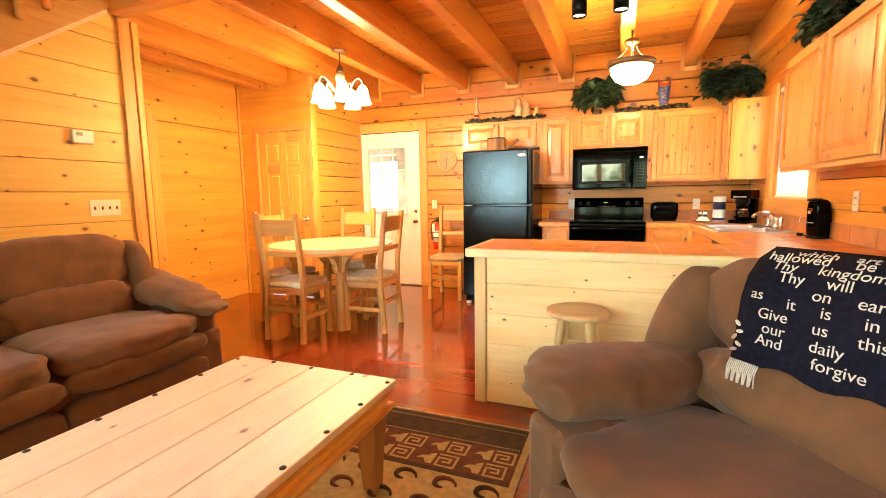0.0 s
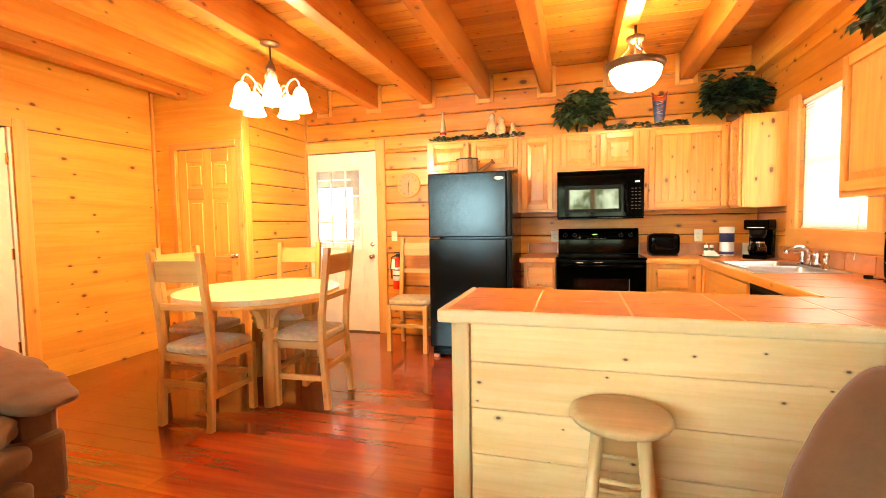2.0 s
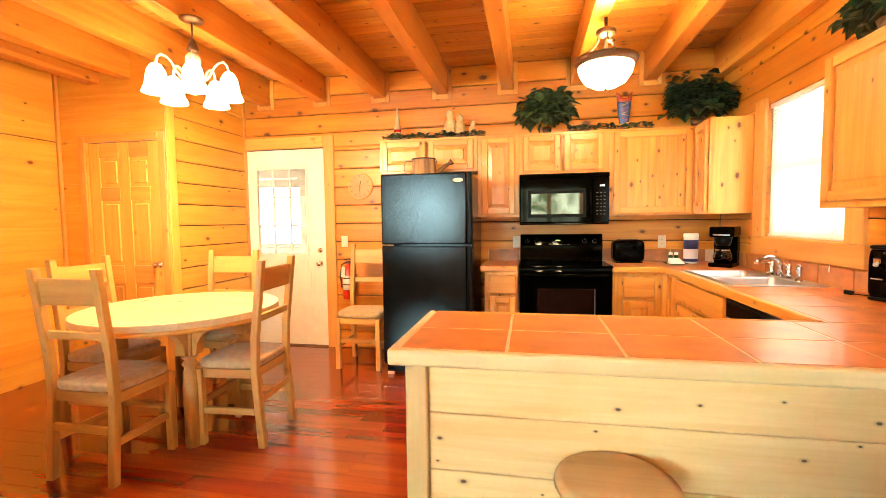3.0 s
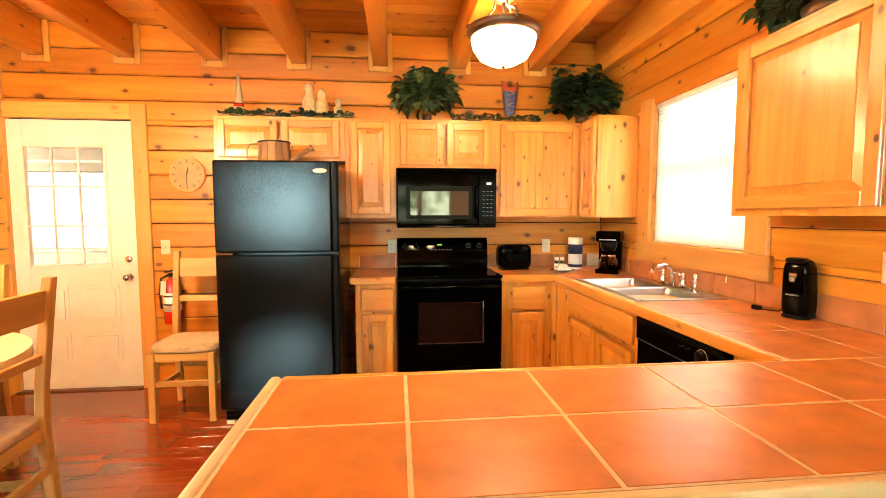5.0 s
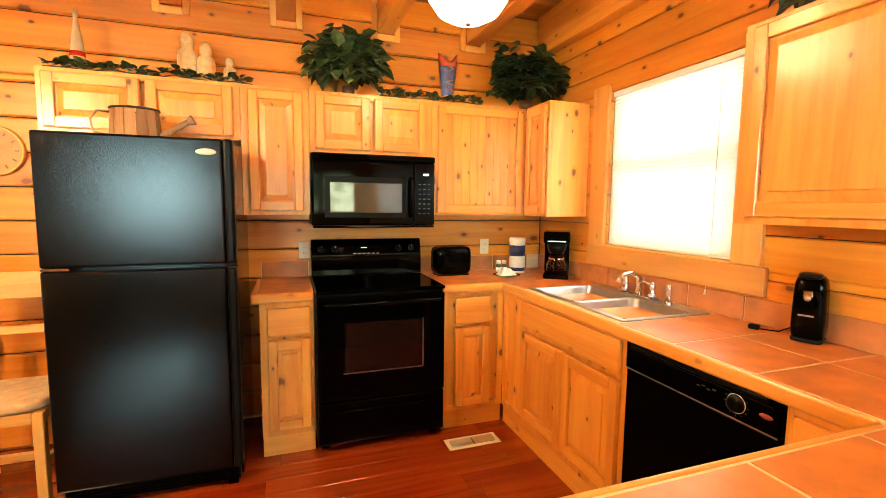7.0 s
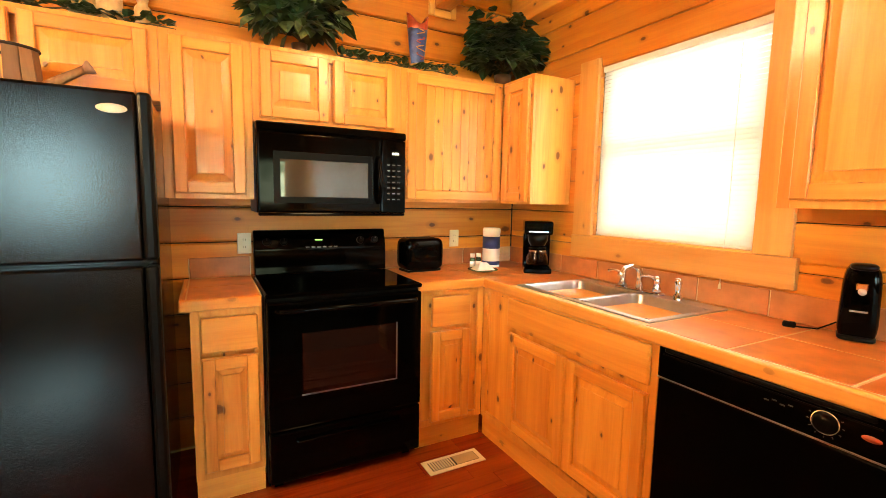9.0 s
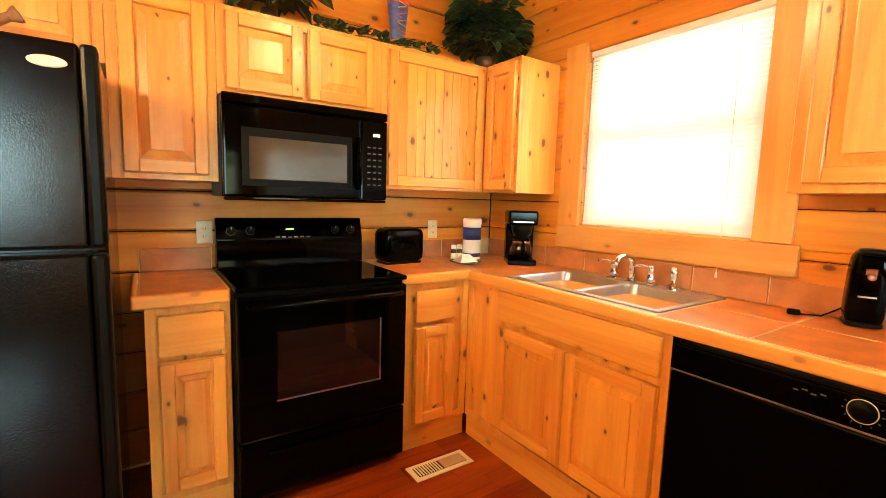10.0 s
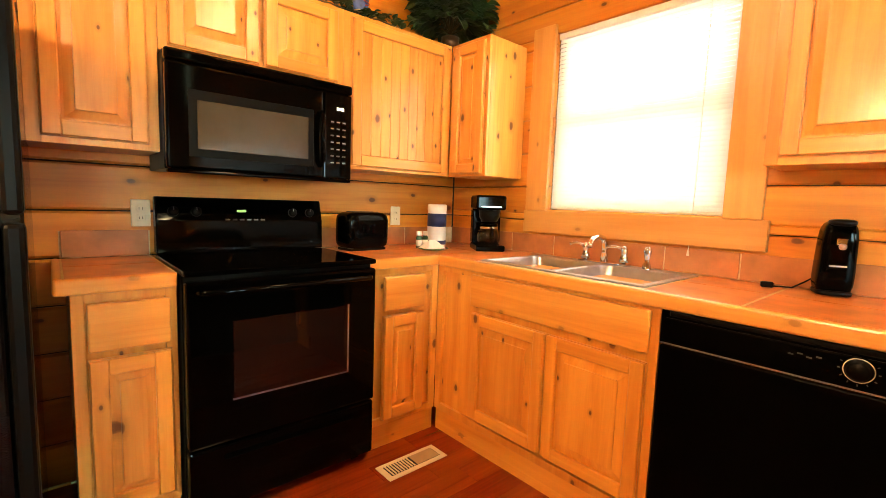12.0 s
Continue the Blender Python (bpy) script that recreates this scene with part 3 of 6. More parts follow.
RXA, RW = -0.188, 0.765
rg = thing("range", "black free-standing electric range with a glass oven door", "stove", pose(RXA, 5.03, 0))
part("body", boxed(0.002, RW - 0.002, 0.045, 0.60, -0.012, 0.895, bevel=0.004), BLACK_SATIN, rg)
part("cooktop", boxed(0.0, RW, 0.0, 0.545, 0.896, 0.918, bevel=0.007, seg=2), BLACK, rg, "glossy black glass cooktop")
bm = bmesh.new()
prof = [(0.53, 0.919), (0.535, 1.06), (0.565, 1.165), (0.60, 1.165), (0.60, 0.919)]
ra = [[bm.verts.new((x, y, z)) for y, z in prof] for x in (0.004, RW - 0.004)]
for k in range(5):
    bm.faces.new((ra[0][k], ra[0][(k + 1) % 5], ra[1][(k + 1) % 5], ra[1][k]))
bm.faces.new(ra[0][::-1]); bm.faces.new(ra[1])
bmesh.ops.recalc_face_normals(bm, faces=bm.faces)
bmesh.ops.bevel(bm, geom=list(bm.edges), offset=0.006, segments=2, profile=0.5, affect="EDGES")
bg = part("control_panel", bm, BLACK, rg)
KNOBP = plain("grey_pointer", (0.3, 0.3, 0.3))
for x in (0.07, 0.16, 0.60, 0.69):
    kn = part("knob", lathe([(0, 0), (0.022, 0), (0.020, 0.018), (0.012, 0.022), (0, 0.022)], 16), BLACK_SATIN, bg, m=pose(x, 0.545, 1.10, 74))
    part("pointer", boxed(-0.0015, 0.0015, 0.004, 0.017, 0.0222, 0.0236), KNOBP, kn)
part("display", boxed(0.335, 0.375, 0.5475, 0.5515, 1.095, 1.11), glow("green_digits", (0.5, 1.0, 0.25), 1.6), bg, "lit green clock digits")
for k in range(6):
    part("button", boxed(0.28 + 0.032 * k, 0.30 + 0.032 * k, 0.536, 0.541, 1.063, 1.07), plain("grey_print", (0.2, 0.2, 0.2)), bg)
od = part("oven_door", boxed(0.004, RW - 0.004, -0.005, 0.042, 0.27, 0.878, bevel=0.010, seg=2), BLACK, rg)
part("window", boxed(0.155, 0.618, -0.008, -0.004, 0.435, 0.725, bevel=0.001), DARKGLASS, od, "dark oven glass")
bm = bmesh.new()
box(bm, 0.15, 0.624, -0.010, -0.0055, 0.429, 0.4345); box(bm, 0.6185, 0.624, -0.010, -0.0055, 0.435, 0.73)
part("window_trim", bm, STEEL, od, "thin bright trim line")
bar([(0.03, -0.002, 0.845), (0.06, -0.045, 0.845), (RW / 2, -0.055, 0.845), (RW - 0.06, -0.045, 0.845), (RW - 0.03, -0.002, 0.845)], 0.013, BLACK, od, "handle", "curved black oven handle")
dr = part("drawer", boxed(0.004, RW - 0.004, 0.0, 0.042, 0.012, 0.262, bevel=0.010, seg=2), BLACK, rg)
part("lip", boxed(0.12, RW - 0.12, -0.018, 0.0, 0.205, 0.218, bevel=0.005, seg=2), BLACK, dr)
for x in (0.05, RW - 0.05):
    part("foot", boxed(x - 0.02, x + 0.02, 0.08, 0.12, FZ, -0.011), BLACK, rg)
    part("foot", boxed(x - 0.02, x + 0.02, 0.5, 0.54, FZ, -0.011), BLACK, rg)

MY = 5.285
mw = thing("microwave", "black over-range microwave with a grey door window", "microwave", pose(-0.187, MY, 0))
part("body", boxed(0.0, 0.77, 0.03, YB - MY - 0.004, 1.272, 1.710, bevel=0.004), BLACK_SATIN, mw)
part("vent_grille", boxed(0.0, 0.77, -0.010, 0.028, 1.668, 1.710, bevel=0.010, seg=3), BLACK, mw)
part("bottom_lip", boxed(0.004, 0.766, -0.006, 0.028, 1.258, 1.2715, bevel=0.005, seg=2), BLACK, mw)
md = part("door", boxed(0.002, 0.625, -0.008, 0.028, 1.274, 1.665, bevel=0.010, seg=3), BLACK, mw)
part("window_bezel", boxed(0.075, 0.575, -0.0105, -0.0075, 1.322, 1.572, bevel=0.001), BLACK_SATIN, md, "black window border")
part("window", boxed(0.105, 0.55, -0.0125, -0.0100, 1.352, 1.535, bevel=0.001), MWGLASS, md, "grey microwave window")
bar([(0.607, -0.006, 1.33), (0.607, -0.036, 1.35), (0.607, -0.046, 1.45), (0.607, -0.036, 1.55), (0.607, -0.006, 1.57)], 0.012, BLACK, md, "handle", "curved black door handle")
mp_ = part("keypad", boxed(0.628, 0.768, -0.006, 0.028, 1.274, 1.665, bevel=0.006, seg=2), BLACK, mw)
KEYMAT = plain("grey_keys", (0.07, 0.07, 0.065), rough=0.5)
for k in range(3):
    part("display", boxed(0.690 + 0.013 * k, 0.700 + 0.013 * k, -0.0085, -0.0055, 1.588, 1.602), glow("white_digits", (0.8, 0.95, 0.9), 0.8), mp_, "lit clock digits")
for r in range(7):
    for c in range(3):
        part("key", boxed(0.660 + c * 0.03, 0.676 + c * 0.03, -0.0085, -0.0055, 1.345 + r * 0.031, 1.351 + r * 0.031), KEYMAT, mp_)

dw = thing("dishwasher", "black built-in dishwasher with a round timer dial", "dishwasher", pose(BX - 0.008, 3.952, 0, 0, 0, -90))
part("body", boxed(0.004, 0.618, 0.04, 0.58, -0.035, 0.868), BLACK_SATIN, dw)
part("door", boxed(0.0, 0.622, 0.0, 0.038, 0.078, 0.735, bevel=0.006, seg=2), ENAMEL, dw)
cp = part("control_panel", boxed(0.0, 0.622, -0.010, 0.038, 0.74, 0.872, bevel=0.010, seg=2), ENAMEL, dw)
part("strip", boxed(0.004, 0.618, -0.0125, -0.0085, 0.743, 0.747), STEEL, cp, "thin bright strip")
part("grip", boxed(0.03, 0.59, -0.018, -0.0095, 0.838, 0.856, bevel=0.004), BLACK_SATIN, cp)
dl = part("dial", lathe([(0, 0), (0.029, 0), (0.029, 0.004), (0.026, 0.004), (0.024, 0.016), (0.017, 0.02), (0, 0.02)], 28), BLACK_SATIN, cp, m=pose(0.490, -0.010, 0.797, 90))
part("ring", lathe([(0.0293, 0.001), (0.0312, 0.001), (0.0312, 0.003), (0.0293, 0.003)], 28), IVORY, dl, "white printed ring")
for k in range(11):
    part("dial_mark", boxed(-0.0012, 0.0012, 0.036, 0.041, 0.0, 0.0012), KEYMAT, dl, m=pose(0, 0, 0, 0, 0, 35 + 29 * k))
for k in range(4):
    part("cycle_print", boxed(0.345 + 0.02 * k, 0.357 + 0.02 * k, -0.0112, -0.0098, 0.800 + 0.006 * (k % 2), 0.804 + 0.006 * (k % 2)), KEYMAT, cp)
part("vent_slot", boxed(0.02, 0.60, -0.0118, -0.0095, 0.826, 0.831), BLACK_SATIN, cp)
part("kick_plate", boxed(0.01, 0.612, 0.05, 0.062, FZ, 0.072), BLACK_SATIN, dw)
bm = lathe([(0, 0), (0.020, 0), (0.020, 0.002), (0, 0.002)], 20)
bmesh.ops.scale(bm, vec=(1, 0.40, 1), verts=bm.verts)
part("badge", bm, plain("red_badge", (0.4, 0.08, 0.04)), cp, "small red oval badge", m=pose(0.583, -0.0105, 0.797, 90))


# ---- openings: doors, windows, trim ----
def six_panel(parent, w, h, mat_z, mat_x, t=0.038, rows=((0.22, 0.78), (0.94, 1.52), (1.64, 1.90)), stile=0.115):
    """Stiles, rails and raised panels of a panelled door leaf that faces -y; local x from 0 to w."""
    cols = [(stile, w / 2 - stile * 0.45), (w / 2 + stile * 0.45, w - stile)]
    part("stile", boxed(0, stile, 0, t, FZ + 0.008, h, bevel=0.003), mat_z, parent)
    part("stile", boxed(w - stile, w, 0, t, FZ + 0.008, h, bevel=0.003), mat_z, parent)
    part("stile", boxed(cols[0][1], cols[1][0], 0.0005, t - 0.0005, FZ + 0.008, h), mat_z, parent)
    edges = [FZ + 0.008] + [z for r in rows for z in r] + [h]
    for z0, z1 in zip(edges[::2], edges[1::2]):
        for a, b in cols:
            part("rail", boxed(a + 0.0003, b - 0.0003, 0.0, t, z0, z1, bevel=0.003), mat_x, parent)
    for z0, z1 in rows:
        for a, b in cols:
            bm = bmesh.new()
            box(bm, a + 0.001, b - 0.001, 0.012, t - 0.012, z0 + 0.001, z1 - 0.001)
            box(bm, a + 0.03, b - 0.03, 0.004, t - 0.004, z0 + 0.03, z1 - 0.03, bevel=0.008)
            part("panel", bm, mat_z, parent)


def knob(parent, x, y, z, r=0.027, mat=None, lever=False):
    k = part("knob", lathe([(0, 0), (0.030, 0), (0.030, 0.004), (0.012, 0.008), (0.011, 0.03), (r, 0.04), (r, 0.055), (r * 0.7, 0.064), (0, 0.066)], 20), mat or CHROME, parent, "polished metal knob", m=pose(x, y, z, 90))
    return k


# north door: white, with a nine-light window
dn = thing("door_1", "white panelled outside door with a nine-light window", "door", pose(DOOR[0], YB + 0.006, 0), "", "structure")
W = DOOR[1] - DOOR[0]
LX0, LX1, LZ0, LZ1 = 0.145, 0.725, 0.965, 1.885
leaf = bmesh.new()
box(leaf, 0.008, LX0, 0, 0.04, FZ + 0.012, 2.09, bevel=0.002)
box(leaf, LX1, W - 0.008, 0, 0.04, FZ + 0.012, 2.09, bevel=0.002)
box(leaf, LX0, LX1, 0.0003, 0.0397, FZ + 0.012, LZ0)
box(leaf, LX0, LX1, 0.0003, 0.0397, LZ1, 2.09)
lf = part("leaf", leaf, WHITE, dn)
bm = bmesh.new()
for x0, x1, z0, z1 in ((LX0 - 0.022, LX0 + 0.006, LZ0 - 0.022, LZ1 + 0.022), (LX1 - 0.006, LX1 + 0.022, LZ0 - 0.022, LZ1 + 0.022), (LX0 + 0.006, LX1 - 0.006, LZ0 - 0.022, LZ0 + 0.006), (LX0 + 0.006, LX1 - 0.006, LZ1 - 0.006, LZ1 + 0.022)):
    box(bm, x0, x1, -0.010, -0.0005, z0, z1, bevel=0.003)
part("lite_frame", bm, WHITE, lf)
for k in (1, 2):
    part("muntin", boxed(LX0 + (LX1 - LX0) * k / 3 - 0.008, LX0 + (LX1 - LX0) * k / 3 + 0.008, 0.002, 0.014, LZ0, LZ1), WHITE, lf)
    part("muntin", boxed(LX0, LX1, 0.0025, 0.0135, LZ0 + (LZ1 - LZ0) * k / 3 - 0.008, LZ0 + (LZ1 - LZ0) * k / 3 + 0.008), WHITE, lf)
gl = part("pane", boxed(LX0, LX1, 0.018, 0.022, LZ0, LZ1), GLASS, lf)
gl.visible_shadow = False
for x0 in (0.12, 0.50):
    for z0, z1 in ((0.18, 0.42), (0.50, 0.80)):
        bm = bmesh.new()
        box(bm, x0, x0 + 0.29, -0.003, -0.0004, z0, z1, bevel=0.002)
        box(bm, x0 + 0.03, x0 + 0.26, -0.007, -0.0025, z0 + 0.03, z1 - 0.03, bevel=0.003)
        part("moulding", bm, WHITE, lf)
knob(lf, W - 0.075, 0, 0.862)
part("deadbolt", lathe([(0, 0), (0.028, 0), (0.028, 0.006), (0.02, 0.014), (0, 0.014)], 20), CHROME, lf, "round metal deadbolt", m=pose(W - 0.075, 0, 1.005, 90))
for z in (0.25, 1.05, 1.85):
    part("hinge", boxed(0.0, 0.014, -0.008, 0.0, z - 0.05, z + 0.05, bevel=0.002), BRONZE, dn)
part("threshold", boxed(0.0, W, -0.05, 0.10, FZ + 0.0005, FZ + 0.011, bevel=0.002), BRONZE, dn)
for x0, x1, z1 in ((W + 0.001, W + 0.115, 2.22), (-0.015, -0.001, 2.10)):
    part("casing", boxed(x0, x1, -0.026, -0.0065, FZ, z1, bevel=0.003), TRIM_Z, dn)
part("casing", boxed(-0.015, W - 0.0005, -0.0255, -0.0065, 2.101, 2.22, bevel=0.003), TRIM_X, dn)

# closet door: six-panel pine
cd = thing("door_2", "closed six-panel varnished pine closet door", "door", pose(-3.985, YC + 0.012, 0), "", "structure")
six_panel(cd, 0.75, 2.03, TRIM_Z, TRIM_X)
knob(cd, 0.69, 0, 0.95)
for x0, x1 in ((0.757, 0.823), (-0.072, -0.006)):
    part("casing", boxed(x0, x1, -0.030, -0.013, FZ, 2.10, bevel=0.003), TRIM_Z, cd)
part("casing", boxed(-0.005, 0.756, -0.030, -0.013, 2.037, 2.10, bevel=0.003), TRIM_X, cd)
structure("trim_closet", boxed(XC - 0.001, XC + 0.018, YC - 0.018, YC - 0.001, FZ, ZC - 0.002, bevel=0.003), TRIM_Z, "pine corner board")
structure("trim_closet_side", boxed(XC + 0.001, XC + 0.018, YC, YC + 0.09, FZ, ZC - 0.002, bevel=0.003), TRIM_Z, "pine corner board")
structure("trim_door_corner", boxed(XC - 0.06, XC + 0.010, YB - 0.034, YB + 0.125, FZ, ZC - 0.002, bevel=0.003), TRIM_Z, "pine corner strip beside the glazed door")
structure("trim_corner", boxed(XL + 0.001, XL + 0.03, YC - 0.03, YC - 0.001, FZ, ZC - 0.002, bevel=0.004), TRIM_Z, "pine corner strip")

# west door: white, beside the stair wall
wd = thing("door_3", "closed white panelled door in a pine frame", "door", pose(XL, 2.52, 0), "", "structure")
part("casing", boxed(0.001, 0.018, 0.781, 0.885, FZ, 2.12, bevel=0.003), TRIM_Z, wd)
part("casing", boxed(0.001, 0.018, -0.05, -0.001, FZ, 2.12, bevel=0.003), TRIM_Z, wd)
part("casing", boxed(0.001, 0.018, 0.0, 0.78, 2.051, 2.12, bevel=0.003), TRIM_Y, wd)
part("jamb", boxed(-0.15, -0.001, 0.757, 0.779, FZ, 2.05, bevel=0.002), WHITE, wd)
wl_ = part("leaf", boxed(-0.060, -0.020, 0.006, 0.755, FZ + 0.01, 2.04, bevel=0.003), WHITE, wd)
for y0, y1 in ((0.10, 0.33), (0.42, 0.65)):
    for z0, z1 in ((0.20, 0.80), (0.95, 1.50), (1.62, 1.90)):
        bm = bmesh.new()
        box(bm, -0.0196, -0.014, y0, y1, z0, z1, bevel=0.002)
        box(bm, -0.0145, -0.010, y0 + 0.03, y1 - 0.03, z0 + 0.03, z1 - 0.03, bevel=0.003)
        part("moulding", bm, WHITE, wl_)
for z in (0.3, 1.05, 1.8):
    part("hinge", boxed(-0.0195, -0.004, 0.742, 0.756, z - 0.045, z + 0.045, bevel=0.002), plain("brass", (0.6, 0.38, 0.12), rough=0.25, metal=1.0), wd)
structure("wall_hall", boxed(XL - 1.3, XL - 1.2, 1.9, 4.0, FZ, ZC), WHITE, "pale wall of the next room")
structure("wall_hall_side", boxed(XL - 1.2, XL - 0.15, 3.9, 4.0, FZ, ZC), WHITE, "pale wall of the next room")
structure("wall_hall_side_2", boxed(XL - 1.2, XL - 0.15, 1.9, 2.0, FZ, ZC), WHITE, "pale wall of the next room")
structure("ceiling_hall", boxed(XL - 1.3, XL - 0.15, 1.9, 4.0, ZC, ZC + 0.1), WHITE, "pale ceiling of the next room")

# end post of the stair wall, and the stairs' skirt with baluster ends above it
structure("post_stair", boxed(XS - 0.135, XS + 0.022, YH - 0.018, YH + 0.03, FZ, 2.548, bevel=0.005), TRIM_Z, "pine end post of the stair wall")
structure("trim_stair", boxed(XS + 0.001, XS + 0.022, YH - 0.12, YH - 0.032, FZ, 2.548, bevel=0.004), TRIM_Z, "pine edge board of the stair wall")
sw = thing("staircase", "pine stair skirt with turned baluster feet above the wall", "staircase", pose(XS, 0, 0), "", "structure")
q = [(y, 2.533 + 0.738 * (y - 2.202) + up) for y, up in ((-0.6, 0), (2.32, 0), (2.32, 0.55), (-0.6, 0.55))]


def sloped(q, x0, x1):
    bm = bmesh.new()
    va = [bm.verts.new((x0, y, z)) for y, z in q]
    vb = [bm.verts.new((x1, y, z)) for y, z in q]
    bm.faces.new(va[::-1])
    bm.faces.new(vb)
    for k in range(4):
        bm.faces.new((va[k], va[(k + 1) % 4], vb[(k + 1) % 4], vb[k]))
    bmesh.ops.recalc_face_normals(bm, faces=bm.faces)
    return bm


part("skirt", sloped(q, 0.002, 0.075), STAIR, sw)
part("edge_strip", sloped([(y, z - 0.035 if k < 2 else z - 0.551) for k, (y, z) in enumerate(q)], 0.002, 0.03), PALE_Y, sw, "pale strip under the skirt")
for k in range(12):
    y = 2.14 - 0.146 * k
    z = 2.533 + 0.738 * (y - 2.202) + 0.135
    part("baluster", boxed(0.077, 0.118, y - 0.021, y + 0.021, z, z + 0.95, bevel=0.014, seg=3), CHAIR_Z if k % 3 else STAIR, sw)
part("hand_rail", tube([(0.097, -0.6, 1.52), (0.097, 2.3, 3.66)], 0.035, 10), PALE_Y, sw)

# east window: casing boards, apron, sash, blind
wn1 = thing("window_1", "kitchen window with closed white blinds in pine casing", "window", pose(XR, 0, 0), "", "structure")
part("casing", boxed(-0.026, -0.001, WIN[1] + 0.001, 5.005, 1.156, 2.16, bevel=0.003), TRIM_Z, wn1)
part("casing", boxed(-0.026, -0.001, 3.84, WIN[0] - 0.001, 1.156, 2.16, bevel=0.003), TRIM_Z, wn1)
part("apron", boxed(-0.028, -0.001, 3.815, 5.012, 1.03, 1.155, bevel=0.003), TRIM_Y, wn1)
part("window_sill", boxed(-0.02, 0.14, WIN[0], WIN[1], WIN[2] + 0.0125, WIN[2] + 0.028, bevel=0.003), TRIM_Y, wn1)
for y0, y1, z0, z1 in ((WIN[0], WIN[0] + 0.04, WIN[2] + 0.028, WIN[3]), (WIN[1] - 0.04, WIN[1], WIN[2] + 0.028, WIN[3]), (WIN[0] + 0.04, WIN[1] - 0.04, WIN[3] - 0.04, WIN[3]), (WIN[0] + 0.04, WIN[1] - 0.04, WIN[2] + 0.028, WIN[2] + 0.07), (WIN[0] + 0.04, WIN[1] - 0.04, 1.63, 1.67)):
    part("window_frame", boxed(0.08, 0.12, y0, y1, z0, z1, bevel=0.003), WHITE, wn1)
for z0, z1 in ((WIN[2] + 0.07, 1.63), (1.67, WIN[3] - 0.04)):
    gp = part("pane", boxed(0.098, 0.102, WIN[0] + 0.04, WIN[1] - 0.04, z0, z1), GLASS, wn1)
    gp.visible_shadow = False


def sheer(name, color):
    m, nt, b, add = nodes_of(name)
    tr = add("ShaderNodeBsdfTranslucent")
    tr.inputs["Color"].default_value = (*color, 1)
    df = add("ShaderNodeBsdfDiffuse")
    df.inputs["Color"].default_value = (*color, 1)
    mx = add("ShaderNodeMixShader")
    mx.inputs[0].default_value = 0.6
    nt.links.new(df.outputs[0], mx.inputs[1])
    nt.links.new(tr.outputs[0], mx.inputs[2])
    nt.links.new(mx.outputs[0], nt.nodes["Material Output"].inputs["Surface"])
    return m


BLIND = sheer("white_blind", (0.86, 0.83, 0.76))
bl = thing("window_blind", "closed white mini blind with a pull cord", "blind", pose(XR + 0.02, 0, 0))
part("head_rail", boxed(-0.014, 0.03, WIN[0] + 0.004, WIN[1] - 0.004, WIN[3] - 0.034, WIN[3] - 0.003, bevel=0.003), WHITE, bl)
part("bottom_rail", boxed(-0.008, 0.012, WIN[0] + 0.006, WIN[1] - 0.006, WIN[2] + 0.030, WIN[2] + 0.043, bevel=0.003), WHITE, bl)
bm = bmesh.new()
prof = [(-0.0065, -0.0115), (-0.001, -0.004), (0.002, 0.004), (0.005, 0.0125)]
r0 = [[bm.verts.new((x, y, z)) for x, z in prof] for y in (WIN[0] + 0.0015, WIN[1] - 0.0015)]
for k in range(3):
    bm.faces.new((r0[0][k], r0[1][k], r0[1][k + 1], r0[0][k + 1]))
slat = mesh_of("slat", bm, BLIND, True)
n = 42
for k in range(n):
    s = new("slat", slat)
    s.location = (0.004, 0, WIN[2] + 0.054 + k * (WIN[3] - WIN[2] - 0.098) / (n - 1))
    s.parent = bl
part("cord", tube([(-0.02, 4.10, WIN[3] - 0.03), (-0.02, 4.10, 1.3), (-0.036, 4.10, 1.10), (-0.036, 4.10, 1.01)], 0.0018, 6), WHITE, bl)
part("tassel", lathe([(0, 0), (0.007, 0.0), (0.005, 0.02), (0.002, 0.03), (0, 0.03)], 10, at=(-0.036, 4.10, 0.985)), WHITE, bl)

# tall living-room windows
for k, (x0, x1, z0, z1) in enumerate(((-3.05, -2.1, 0.8, 2.4), (-0.85, 1.25, 1.15, 2.2))):
    w = thing("window_%d" % (k + 2), "tall living-room window in a pine frame", "window", pose(0, YF, 0), "", "structure")
    for a, b, c, d in ((x0, x0 + 0.07, z0, z1), (x1 - 0.07, x1, z0, z1), (x0 + 0.07, x1 - 0.07, z0, z0 + 0.07), (x0 + 0.07, x1 - 0.07, z1 - 0.07, z1)):
        part("window_frame", boxed(a, b, -0.10, -0.03, c, d), TRIM_Z, w)
    for xm in ((), (-0.25, 0.40))[k]:
        part("mullion", boxed(xm - 0.06, xm + 0.06, -0.10, -0.03, z0 + 0.07, z1 - 0.07), TRIM_Z, w)

w = thing("window_4", "wide side window in a pine frame", "window", pose(XS, 0, 0), "", "structure")
for a, b, c, d in ((-2.75, -2.68, 0.9, 2.45), (-1.52, -1.45, 0.9, 2.45), (-2.68, -1.52, 0.9, 0.97), (-2.68, -1.52, 2.38, 2.45)):
    part("window_frame", boxed(-0.10, -0.03, a, b, c, d), TRIM_Z, w)
